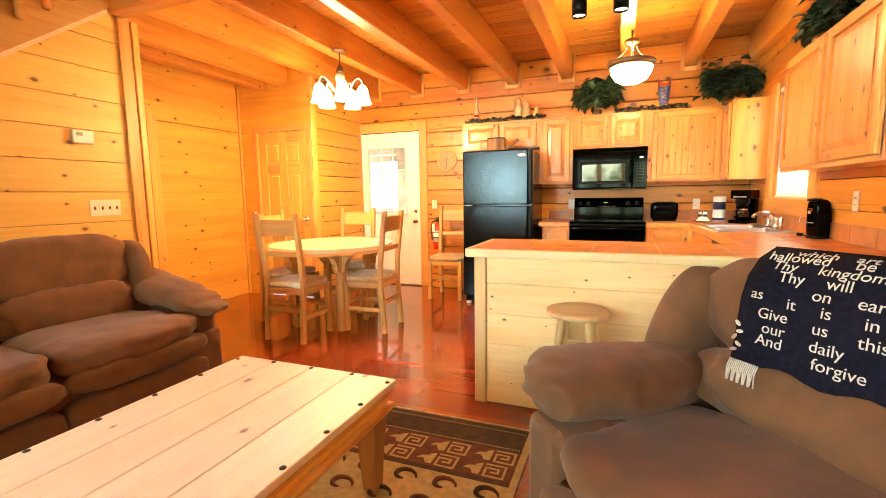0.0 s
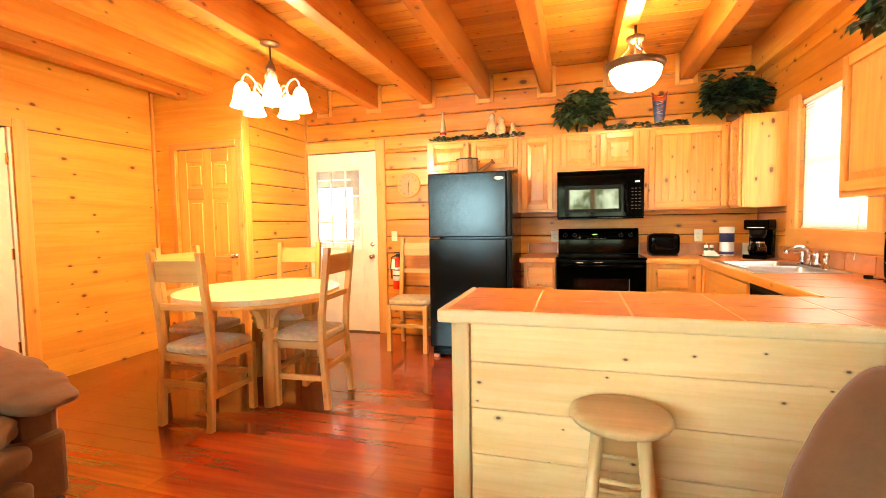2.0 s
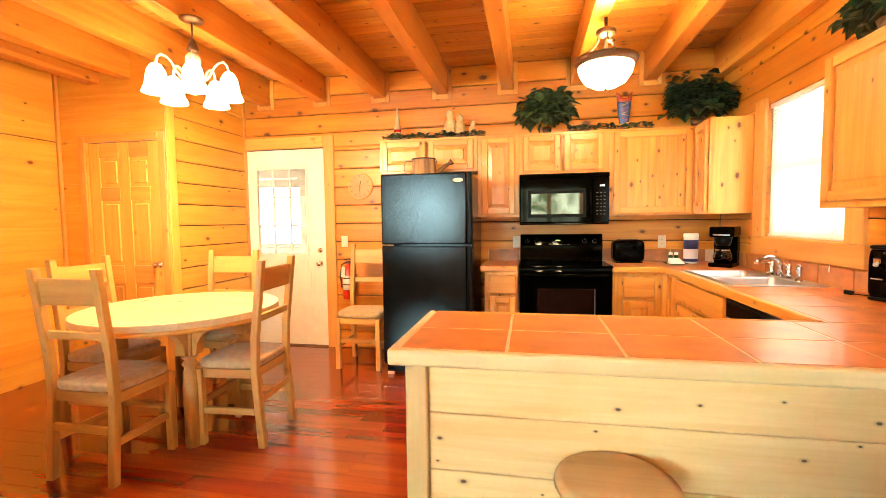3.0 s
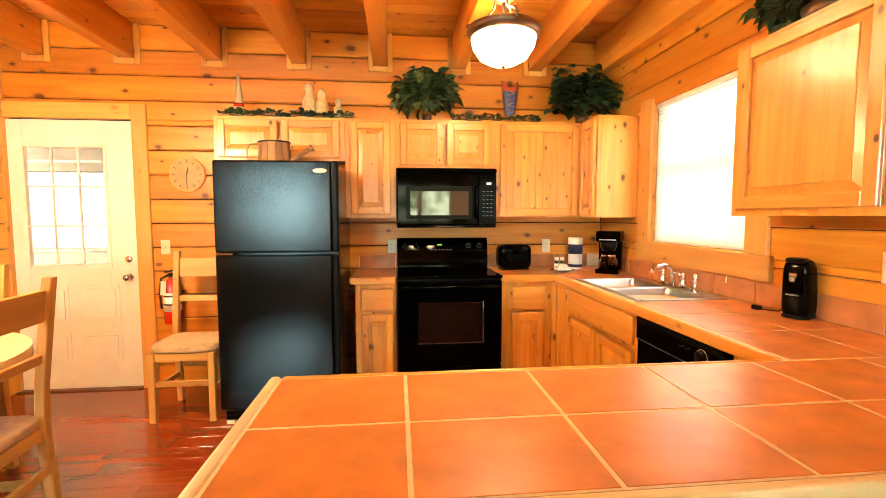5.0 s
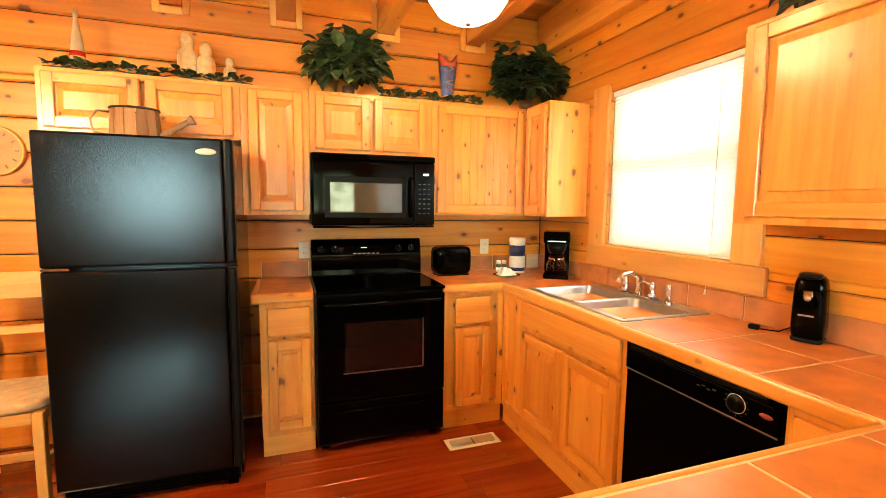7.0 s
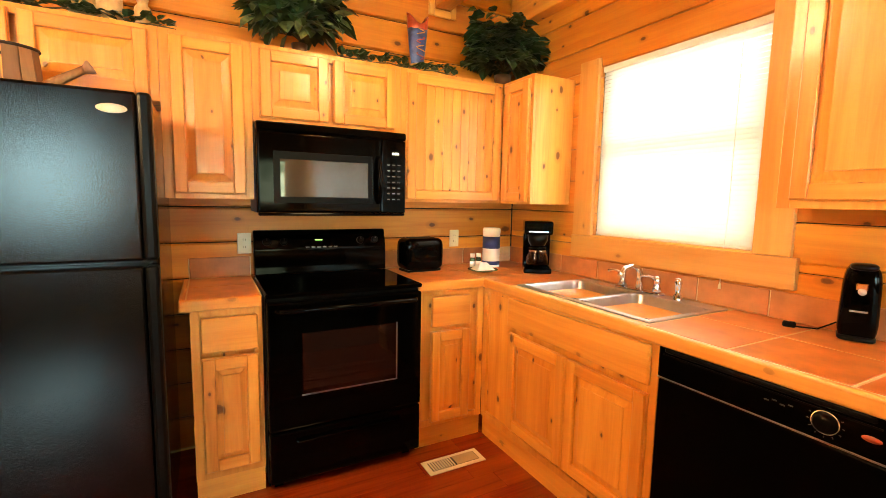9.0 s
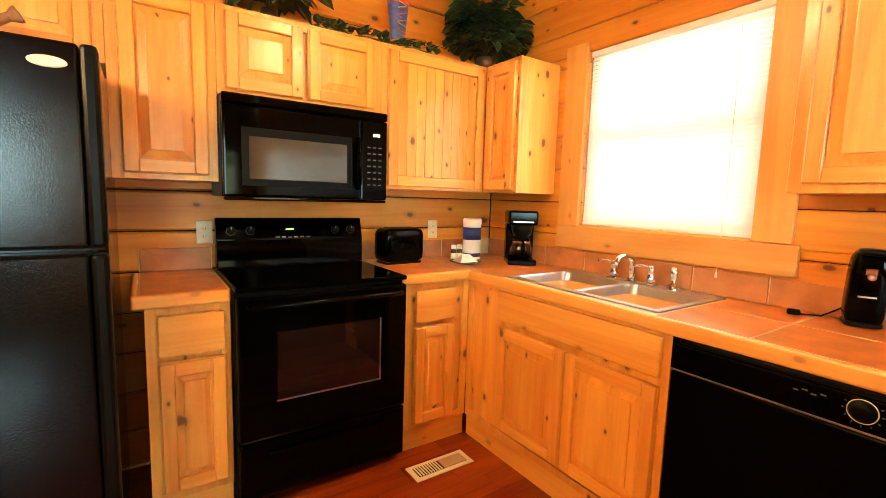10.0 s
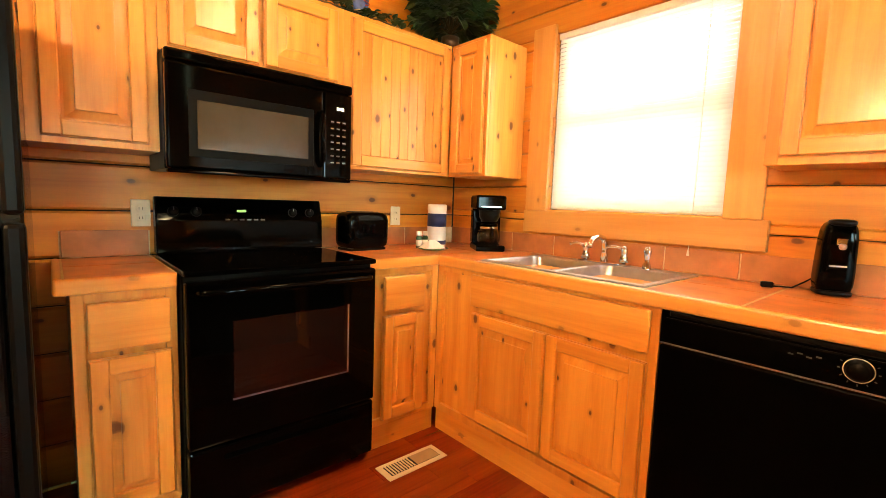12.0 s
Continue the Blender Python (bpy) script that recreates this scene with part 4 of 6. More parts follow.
# outside: porch beyond the north door, ground, glowing distance
structure("ground", boxed(-60, 60, -60, 60, -0.60, -0.50), plain("grass_ground", (0.06, 0.09, 0.03), rough=1.0, vary=0.4, scale=2), "grass around the house")
pc = thing("porch", "covered back porch with a railing", "porch", pose(0, 0, 0), "", "structure")
part("deck", boxed(-5, -0.5, YB + 0.16, 7.7, -0.20, FZ - 0.001), BEAM_X, pc)
PORCHW = plain("weathered_porch_wood", (0.14, 0.11, 0.07), rough=0.8, vary=0.3, scale=6)
part("roof_beam", boxed(-5, -0.5, 7.14, 7.28, 1.83, 2.24, bevel=0.004), PORCHW, pc)
part("fascia", boxed(-5, -3.36, 7.118, 7.138, 1.925, 1.95), WHITE, pc, "white trim strip")
part("soffit", boxed(-5, -0.5, YB + 0.16, 7.7, 2.25, 2.30), CEIL, pc)
for k in range(6):
    part("rail_board", boxed(-5, -3.352, 7.18, 7.22, 0.02 + 0.158 * k, 0.17 + 0.158 * k, bevel=0.004), PORCHW, pc)
part("rail", boxed(-5, -3.352, 7.14, 7.27, 0.968, 1.0, bevel=0.004), PORCHW, pc)
for k in range(14):
    part("side_board", boxed(-3.35 + 0.2 * k, -3.154 + 0.2 * k, 7.15, 7.19, 0.0, 1.829, bevel=0.004), PORCHW, pc)


def distance(name, low, high, strength, split):
    """A far, softly mottled glow of foliage under a bright sky."""
    m, nt, b, add = nodes_of(name)
    tc = add("ShaderNodeTexCoord")
    no = add("ShaderNodeTexNoise", Scale=0.9, Detail=6.0, Roughness=0.7)
    nt.links.new(tc.outputs["Object"], no.inputs["Vector"])
    r = ramp(nt, [(split - 0.08, low), (split + 0.08, high)])
    nt.links.new(no.outputs["Fac"], r.inputs["Fac"])
    em = add("ShaderNodeEmission", Strength=strength)
    nt.links.new(r.outputs["Color"], em.inputs["Color"])
    nt.links.new(em.outputs[0], nt.nodes["Material Output"].inputs["Surface"])
    return m


# These glowing panels carry the daylight; the south one has a dimmer copy, FAR_T.
FAR_S = distance("far_sky_south_bright", (0.08, 0.24, 0.16), (0.42, 0.70, 0.82), 72.0, 0.36)
FAR_T = distance("far_trees_south_dim", (0.03, 0.09, 0.03), (0.70, 0.85, 0.60), 23.0, 0.46)
FAR_W = distance("far_sky_west", (0.75, 0.85, 0.7), (1.0, 1.0, 0.96), 80.0, 0.4)
FAR_N = distance("far_glare_north", (0.9, 0.92, 0.85), (1.0, 1.0, 0.97), 3.5, 0.4)
# East half, its glow set lower to weaken the light through window_3.
structure("backdrop_south_2", boxed(-1.4, 14, -12.1, -12.0, -0.5, 12), FAR_T, "dimmer glowing panel of trees beyond the living room")
structure("backdrop_south", boxed(-14, -1.41, -12.1, -12.0, -0.5, 12), FAR_S, "bright glowing panel of trees and sky beyond the living room")
structure("backdrop_west", boxed(-12.1, -12.0, -9, 4, -0.5, 9), FAR_W, "bright sky beyond the stair window")
structure("backdrop_north", boxed(-14, 8, 12.0, 12.1, -0.5, 7), FAR_N, "bright glare beyond the porch")
structure("backdrop_east", boxed(6.0, 6.1, -2, 10, -0.5, 7), FAR_N, "bright glare beyond the kitchen window")


# ---- lights that show ----
ch = thing("chandelier", "five-arm chandelier with lit white bell glass shades", "chandelier", pose(CHAND[0], CHAND[1], 0))
CERAMIC = plain("cream_ceramic", (0.78, 0.70, 0.55), rough=0.3, vary=0.05)
part("canopy", lathe([(0, ZB - 0.001), (0.07, ZB - 0.001), (0.068, ZB - 0.012), (0.03, ZB - 0.024), (0, ZB - 0.026)], 24), BRONZE, ch)
part("stem", tube([(0, 0, ZB - 0.025), (0, 0, 2.42)], 0.006, 8), BRONZE, ch)
part("cap", lathe([(0, 2.445), (0.014, 2.44), (0.018, 2.425), (0.030, 2.40), (0.036, 2.375), (0.026, 2.36), (0, 2.36)], 20), BRONZE, ch)
part("column", lathe([(0, 2.36), (0.026, 2.358), (0.042, 2.335), (0.045, 2.305), (0.034, 2.27), (0.030, 2.245), (0.044, 2.215), (0.048, 2.19), (0.034, 2.15), (0.014, 2.125), (0.016, 2.112), (0, 2.10)], 20), CERAMIC, ch, "cream ceramic centre column")
for k in range(5):
    a = radians(72 * k + 20)
    c, s = math.cos(a), math.sin(a)
    reach = [(0.03, 2.22), (0.05, 2.195), (0.075, 2.20), (0.10, 2.235), (0.122, 2.28), (0.148, 2.305), (0.175, 2.312), (0.197, 2.29), (0.205, 2.245)]
    arm = part("arm", tube([(q * c, q * s, z) for q, z in reach], 0.0065, 8), CERAMIC, ch)
    bell = [(0.017, 2.265), (0.028, 2.26), (0.047, 2.227), (0.056, 2.185), (0.060, 2.147), (0.080, 2.10), (0.078, 2.098), (0.057, 2.145), (0.052, 2.185), (0.043, 2.222), (0.017, 2.252)]
    part("shade", lathe(bell, 20, at=(0.205 * c, 0.205 * s, -0.018)), SHADE, arm, "lit bell-shaped glass shade")

bw = thing("bowl_light", "semi-flush ceiling light with a lit glass bowl", "ceiling light", pose(BOWL[0], BOWL[1], 0))
part("stem", tube([(0, 0, ZB - 0.001), (0, 0, 2.30)], 0.011, 8), BRONZE, bw)
part("canopy", lathe([(0, 2.505), (0.030, 2.50), (0.060, 2.485), (0.062, 2.465), (0.045, 2.45), (0.02, 2.442), (0, 2.44)], 24), BRONZE, bw)
for k in range(3):
    a = radians(120 * k + 35)
    c, s = math.cos(a), math.sin(a)
    part("arm", tube([(q * c, q * s, z) for q, z in ((0.045, 2.462), (0.052, 2.415), (0.085, 2.385), (0.145, 2.36), (0.185, 2.335), (0.196, 2.30))], 0.006, 8), BRONZE, bw)
    part("scroll", tube([((0.185 + 0.016 * math.cos(j)) * c, (0.185 + 0.016 * math.cos(j)) * s, 2.345 + 0.016 * math.sin(j)) for j in range(6)], 0.004, 6), BRONZE, bw)
part("rim", lathe([(0.150, 2.285), (0.186, 2.312), (0.193, 2.304), (0.190, 2.285), (0.172, 2.262), (0.157, 2.268)], 40), BRONZE, bw, "dark bronze rim")
part("bowl", lathe([(0.162, 2.283), (0.168, 2.26), (0.157, 2.215), (0.123, 2.165), (0.073, 2.138), (0, 2.128)], 40), BOWLG, bw, "lit white glass bowl")
part("finial", lathe([(0, 2.112), (0.010, 2.116), (0.012, 2.126), (0, 2.13)], 12), BRONZE, bw)

tl = thing("track_light", "black track with two cylinder spotlights", "track light", pose(0, 0, 0))
part("track", boxed(-0.05, 0.45, 3.183, 3.217, 2.505, ZB - 0.002, bevel=0.003), BLACK_SATIN, tl)
for x in (0.035, 0.29):
    sp = part("spotlight", lathe([(0, 2.49), (0.045, 2.485), (0.048, 2.44), (0.048, 2.37), (0.042, 2.37), (0.040, 2.385)], 20, at=(x, 3.20, 0)), BLACK_SATIN, tl)
    part("lens", lathe([(0, 2.383), (0.040, 2.383), (0.040, 2.388), (0, 2.388)], 20, at=(x, 3.20, 0)), SHADE, sp, "lit lens")
    part("swivel", tube([(x, 3.20, 2.486), (x, 3.20, 2.508)], 0.010, 8), BLACK_SATIN, sp)


# ---- dining set ----
DTC = (-2.37, 3.76)
dt = thing("dining_table", "round pale pine dining table on four chunky turned legs", "table", pose(DTC[0], DTC[1], 0))
n = 9
for k in range(n):
    y0, y1 = -0.6 + 1.2 * k / n, -0.6 + 1.2 * (k + 1) / n
    bm = bmesh.new()
    rim = []
    for side, rng_ in ((1, range(7)), (-1, range(6, -1, -1))):
        for j in rng_:
            yy = y0 + 0.0006 + (y1 - y0 - 0.0012) * j / 6
            rim.append((side * math.sqrt(max(0.0004, 0.36 - yy * yy)), yy))
    lo = [bm.verts.new((x, yy, 0.722)) for x, yy in rim]
    hi = [bm.verts.new((x, yy, 0.76)) for x, yy in rim]
    bm.faces.new(hi); bm.faces.new(lo[::-1])
    for j in range(len(rim)):
        bm.faces.new((lo[j], lo[(j + 1) % len(rim)], hi[(j + 1) % len(rim)], hi[j]))
    bmesh.ops.recalc_face_normals(bm, faces=bm.faces)
    part("top_board", bm, TABLE_X, dt)
part("edge_band", lathe([(0.585, 0.695), (0.60, 0.695), (0.602, 0.721), (0.585, 0.721), (0.585, 0.695)], 48), TRIM_X, dt)
# Aprons take the darker chair wood: shade below the top, put into their colour.
for sx in (-1, 1):
    part("apron", boxed(-0.215, 0.215, *sorted((sx * 0.249, sx * 0.271)), 0.645, 0.7215, bevel=0.003), CHAIR_X, dt)
    part("apron", boxed(*sorted((sx * 0.249, sx * 0.271)), -0.215, 0.215, 0.645, 0.7215, bevel=0.003), CHAIR_X, dt)
for sx in (-1, 1):
    for sy in (-1, 1):
        lg = part("leg", boxed(sx * 0.26 - 0.045, sx * 0.26 + 0.045, sy * 0.26 - 0.045, sy * 0.26 + 0.045, 0.52, 0.721, bevel=0.006), CHAIR_Z, dt)
        part("turning", lathe([(0.036, 0.52), (0.048, 0.505), (0.030, 0.485), (0.046, 0.462), (0.030, 0.44), (0.040, 0.415), (0.046, 0.30), (0.044, FZ), (0, FZ)], 16, at=(sx * 0.26, sy * 0.26, 0)), CHAIR_Z, lg)
        for dx, dy in ((sx, 0), (0, sy)):
            bm = bmesh.new()
            pf = [(0.046, 0.720), (0.19, 0.720), (0.185, 0.69), (0.12, 0.655), (0.08, 0.60), (0.07, 0.53), (0.046, 0.52)]
            sides = []
            for w in (-0.03, 0.03):
                sides.append([bm.verts.new((sx * 0.26 + dx * a + (0 if dx else w), sy * 0.26 + dy * a + (0 if dy else w), z)) for a, z in pf])
            bm.faces.new(sides[0][::-1]); bm.faces.new(sides[1])
            for j in range(len(pf)):
                bm.faces.new((sides[0][j], sides[0][(j + 1) % len(pf)], sides[1][(j + 1) % len(pf)], sides[1][j]))
            bmesh.ops.recalc_face_normals(bm, faces=bm.faces)
            part("bracket", bm, CHAIR_Z, lg)


def puffy(cx, cy, cz, sx, sy, sz, p=4.0, cuts=19, wrinkle=0.0, seed=0, freq=6.0, turn=None, taper=0.0):
    """A soft padded block: a rounded box with folds pressed into it."""
    bm = bmesh.new()
    bmesh.ops.create_cube(bm, size=2)
    bmesh.ops.subdivide_edges(bm, edges=bm.edges[:], cuts=cuts, use_grid_fill=True)
    for v in bm.verts:
        x, y, z = v.co
        k = (abs(x) ** p + abs(y) ** p + abs(z) ** p) ** (1 / p)
        m = max(abs(x), abs(y), abs(z))
        d = Vector((x, y, z)) * (m / k)
        w = Vector((d.x * sx, d.y * sy, d.z * sz))
        w.z *= 1 + taper * d.y
        if wrinkle:
            q = Vector((w.x * freq * 0.6, w.y * freq, w.z * freq)) + Vector((seed * 7.1, seed * 3.3, seed))
            f = noise.noise(q) + 0.5 * noise.noise(q * 2.3) - 0.6 * abs(noise.noise(q * 1.4 + Vector((5, 1, 2))))
            w *= 1 + wrinkle * f
        if turn is not None:
            w = turn @ w
        v.co = w + Vector((cx, cy, cz))
    for f in bm.faces:
        f.smooth = True
    return bm


def dining_chair(m, label):
    c = thing("dining_chair", label, "chair", m, "dining chairs")
    hw, dp = 0.215, 0.40
    for sx in (-1, 1):
        bm = bmesh.new()
        zs = [(FZ, 0.033), (0.42, 0.0), (0.62, 0.008), (1.085, 0.062)]
        rings = []
        for z, lean in zs:
            x0, y0 = sx * (hw - 0.02), dp / 2 - 0.02 + lean
            rings.append([bm.verts.new((x0 + a * 0.021, y0 + b * 0.021, z)) for a, b in ((-1, -1), (1, -1), (1, 1), (-1, 1))])
        for a, b in zip(rings, rings[1:]):
            for k in range(4):
                bm.faces.new((a[k], a[(k + 1) % 4], b[(k + 1) % 4], b[k]))
        bm.faces.new(rings[0][::-1]); bm.faces.new(rings[-1])
        bmesh.ops.bevel(bm, geom=[e for e in bm.edges if abs(e.verts[0].co.z - e.verts[1].co.z) > 0.1], offset=0.004, segments=1, profile=0.5, affect="EDGES")
        part("back_post", bm, CHAIR_Z, c)
        part("front_leg", boxed(sx * (hw - 0.022) - 0.022, sx * (hw - 0.022) + 0.022, -dp / 2, -dp / 2 + 0.044, FZ, 0.43, bevel=0.004), CHAIR_Z, c)
        part("seat_rail", boxed(sx * (hw - 0.022) - 0.012, sx * (hw - 0.022) + 0.012, -dp / 2 + 0.045, dp / 2 - 0.043, 0.375, 0.43, bevel=0.003), CHAIR_Y, c)
        part("stretcher", boxed(sx * (hw - 0.022) - 0.011, sx * (hw - 0.022) + 0.011, -dp / 2 + 0.045, dp / 2 - 0.03, 0.15, 0.19, bevel=0.003), CHAIR_Y, c)
    part("seat_rail", boxed(-hw + 0.046, hw - 0.046, -dp / 2 + 0.01, -dp / 2 + 0.034, 0.375, 0.43, bevel=0.003), CHAIR_X, c)
    part("seat_rail", boxed(-hw + 0.043, hw - 0.043, dp / 2 - 0.032, dp / 2 - 0.008, 0.375, 0.43, bevel=0.003), CHAIR_X, c)
    part("stretcher", boxed(-hw + 0.046, hw - 0.046, -dp / 2 + 0.012, -dp / 2 + 0.032, 0.20, 0.24, bevel=0.003), CHAIR_X, c)
    part("stretcher", boxed(-hw + 0.043, hw - 0.043, dp / 2 - 0.01, dp / 2 + 0.012, 0.22, 0.26, bevel=0.003), CHAIR_X, c)
    part("top_slat", boxed(-hw + 0.042, hw - 0.042, -0.009, 0.009, -0.07, 0.07, bevel=0.004), CHAIR_X, c, m=pose(0, dp / 2 + 0.026, 0.965, -6))
    part("back_slat", boxed(-hw + 0.042, hw - 0.042, -0.009, 0.009, -0.022, 0.022, bevel=0.004), CHAIR_X, c, m=pose(0, dp / 2 + 0.002, 0.735, -4))
    part("cushion", puffy(0, -0.005, 0.458, 0.215, 0.20, 0.032, p=5, cuts=6), FABRIC, c, "worn beige upholstered seat")
    return c


CH = "pale pine ladder-back dining chair with a beige padded seat"
c1 = dining_chair(pose(-2.40, 3.265, 0, 0, 0, 180), CH)
copy_thing(c1, pose(-1.90, 3.73, 0, 0, 0, -86))
copy_thing(c1, pose(-2.50, 4.27, 0, 0, 0, 4))
copy_thing(c1, pose(-2.86, 3.70, 0, 0, 0, 92))
tagged(copy_thing(c1, pose(-1.63, 5.16, 0, 0, 0, 0)), "pale pine ladder-back chair pushed against the refrigerator", "chair", "dining chairs")

# ---- bar stool ----
st = thing("bar_stool", "round wooden bar stool in front of the breakfast bar", "stool", pose(0.13, 2.38, 0.0))
STOOLTOP = wood("stool_seat", "x", (0.66, 0.42, 0.19), (0.5, 0.28, 0.1), rough=0.4, knots=0.0, tone=0.05)
part("seat", lathe([(0, 0.585), (0.13, 0.585), (0.152, 0.592), (0.160, 0.605), (0.156, 0.618), (0.135, 0.625), (0, 0.622)], 36), STOOLTOP, st)
for k in range(4):
    a = radians(45 + 90 * k - 4)
    c, s = math.cos(a), math.sin(a)
    part("leg", tube([(0.095 * c, 0.095 * s, 0.584), (0.135 * c, 0.135 * s, 0.25), (0.168 * c, 0.168 * s, FZ)], [0.021, 0.022, 0.018], 10), PALE_Z, st)
    b = radians(45 + 90 * (k + 1) - 4)
    for z in (0.16, 0.29, 0.42) if k % 2 == 0 else (0.22, 0.36, 0.47):
        r = 0.095 + 0.07 * (0.584 - z) / 0.584
        part("rung", tube([(r * c, r * s, z), (r * math.cos(b), r * math.sin(b), z)], 0.009, 8), PALE_X, st)


# ---- sofas ----
def sofa(name, m, width, seats, label, seed=0):
    s = thing(name, label, "sofa" if seats > 1 else "armchair", m)
    hw, arm = width / 2, 0.27
    part("base", boxed(-hw + 0.05, hw - 0.05, -0.36, 0.42, -0.005, 0.31, bevel=0.03, seg=3), SUEDE, s, smooth=False)
    for x in (-hw + 0.12, hw - 0.12):
        for y in (-0.34, 0.36):
            part("foot", boxed(x - 0.03, x + 0.03, y - 0.03, y + 0.03, FZ, 0.0), DARK, s)
    iw = (width - 2 * arm + 0.06) / seats
    one = seats == 1
    bk = 0.10 if one else 0.0
    for k in range(seats):
        x = -hw + arm - 0.03 + iw * (k + 0.5)
        part("seat_cushion", puffy(x, -0.10 + bk * 0.5, 0.39, iw / 2 + (0.06 if one else 0.004), 0.40, 0.095, p=3.6, wrinkle=0.10, seed=seed + k), SUEDE, s)
        part("front_pad", puffy(x, -0.425, 0.285, iw / 2 - 0.002, 0.075, 0.078, p=2.8, wrinkle=0.08, seed=seed + k + 4), SUEDE, s)
        part("foot_panel", puffy(x, -0.405, 0.095, iw / 2 - 0.004, 0.06, 0.10, p=5.0, wrinkle=0.04, seed=seed + k + 6), SUEDE, s)
        part("lumbar_pad", puffy(x, 0.24 + bk, 0.56, iw / 2 + (0.10 if one else 0.002), 0.14, 0.145, p=3.0, wrinkle=0.13, seed=seed + k + 8, freq=8.0, turn=Matrix.Rotation(radians(-12), 3, "X")), SUEDE, s)
        part("back_pillow", puffy(x, 0.33 + bk, 0.80, iw / 2 + (0.118 if one else 0.012), 0.155, 0.20 + (0.004 if one else 0), p=3.3, wrinkle=0.08, seed=seed + k + 12, turn=Matrix.Rotation(radians(-9), 3, "X")), SUEDE, s)
    for sx in (-1, 1):
        wx, wt = (hw - 0.04, sx * 14) if one else (hw - arm + 0.045, 0)
        part("wing_pad", puffy(sx * wx, 0.27 + bk * 1.2, 0.66, 0.10 if one else 0.08, 0.17, 0.28, p=2.6, wrinkle=0.05, seed=seed + 30 + sx, turn=Matrix.Rotation(radians(-wt), 3, "Y") @ Matrix.Rotation(radians(-10), 3, "X")), SUEDE, s)
        a = part("arm", boxed(*sorted((sx * (hw - arm + 0.03), sx * (hw - (0.015 if one else 0.05)))), -0.37 if one else -0.33, 0.42, 0.0, 0.46, bevel=0.05, seg=3), SUEDE, s)
        if one:
            part("arm_pad", puffy(sx * (hw - 0.075), -0.02, 0.535, 0.185, 0.40, 0.112, p=2.7, wrinkle=0.14, seed=seed + 20 + sx, freq=7.0, turn=Matrix.Rotation(radians(-4), 3, "X")), SUEDE, a)
        else:
            part("arm_pad", puffy(sx * (hw - arm / 2 - 0.01), -0.04, 0.548, arm / 2 + 0.04, 0.44, 0.092, p=2.6, wrinkle=0.15, taper=0.42, seed=seed + 20 + sx, freq=7.0, turn=Matrix.Rotation(radians(11), 3, "X")), SUEDE, a)
    part("back_shell", boxed(-hw + 0.06, hw - 0.06, 0.34 + bk, 0.46 + bk, 0.0, 0.88, bevel=0.05, seg=3), SUEDE, s)
    return s


sofa("sofa", pose(-2.67, 1.29, 0, 0, 0, 90), 2.15, 2, "brown microsuede reclining sofa against the pine wall", 1)
RECL = pose(0.717, 1.311, 0, 0, 0, -48)
sofa("recliner", RECL, 1.29, 1, "brown microsuede recliner with a woven throw over it", 31)

# the throw: a navy sheet folded over the recliner's back, with woven words and a fringe
NAVY = plain("navy_woven", (0.007, 0.006, 0.013), rough=0.95, vary=0.35, scale=60, bump=0.3, bscale=400, gloss=0.1)
CREAM = plain("cream_thread", (0.62, 0.54, 0.46), rough=0.95, vary=0.15, scale=80)
tw = thing("throw_blanket", "navy woven throw with cream prayer text over the recliner's back", "blanket", RECL)
PROF = [(0.138, 0.715), (0.142, 0.735), (0.152, 0.79), (0.160, 0.85), (0.172, 0.92), (0.198, 0.99), (0.250, 1.045), (0.325, 1.078), (0.40, 1.07), (0.47, 1.02), (0.51, 0.94), (0.52, 0.84), (0.525, 0.74)]
PROF = [(y + 0.086, 0.672 + (z - 0.715) * 0.99) for y, z in PROF]
bm = bmesh.new()
XT0, XT1, NX = -0.295, 0.45, 20
grid = []
for i in range(NX + 1):
    x = XT0 + (XT1 - XT0) * i / NX
    grid.append([bm.verts.new((x + 0.006 * noise.noise(Vector((i * 0.7, j * 0.9, 3))), y - 0.012 + 0.007 * noise.noise(Vector((i * 0.5, j * 0.6, 1))), z + 0.006 - (0.012 * math.sin(i * 1.1) if j == 0 else 0))) for j, (y, z) in enumerate(PROF)])
for a, b in zip(grid, grid[1:]):
    for j in range(len(PROF) - 1):
        bm.faces.new((a[j], b[j], b[j + 1], a[j + 1]))
bmesh.ops.recalc_face_normals(bm, faces=bm.faces)
bmesh.ops.solidify(bm, geom=bm.faces[:], thickness=0.008)
part("cloth", bm, NAVY, tw, smooth=True)


def along(s):
    """The place and tilt on the sheet's profile, s metres up from its front hem."""
    for (y0, z0), (y1, z1) in zip(PROF, PROF[1:]):
        d = math.hypot(y1 - y0, z1 - z0)
        if s <= d:
            return y0 + (y1 - y0) * s / d, z0 + (z1 - z0) * s / d, math.degrees(math.atan2(z1 - z0, y1 - y0))
        s -= d
    return PROF[-1][0], PROF[-1][1], 90


def words(text, x, s, size):
    cu = bpy.data.curves.new("words", "FONT")
    cu.body, cu.size, cu.extrude, cu.offset = text, size, 0.0008, -0.0002
    tmp = new("words", cu)
    me = bpy.data.meshes.new_from_object(tmp.evaluated_get(bpy.context.evaluated_depsgraph_get()))
    bpy.data.objects.remove(tmp)
    me.materials.append(CREAM)
    ob = new("woven_word", me)
    ob.parent = tw
    tagged(ob, kind="stuff")
    y, z, tilt = along(max(s, 0.0))
    n = Vector((0, -math.sin(radians(tilt)), math.cos(radians(tilt))))
    ob.matrix_local = Matrix.Translation(Vector((x, y - 0.012, z + 0.006)) + n * 0.0105) @ pose(0, 0, 0, tilt)
    return ob


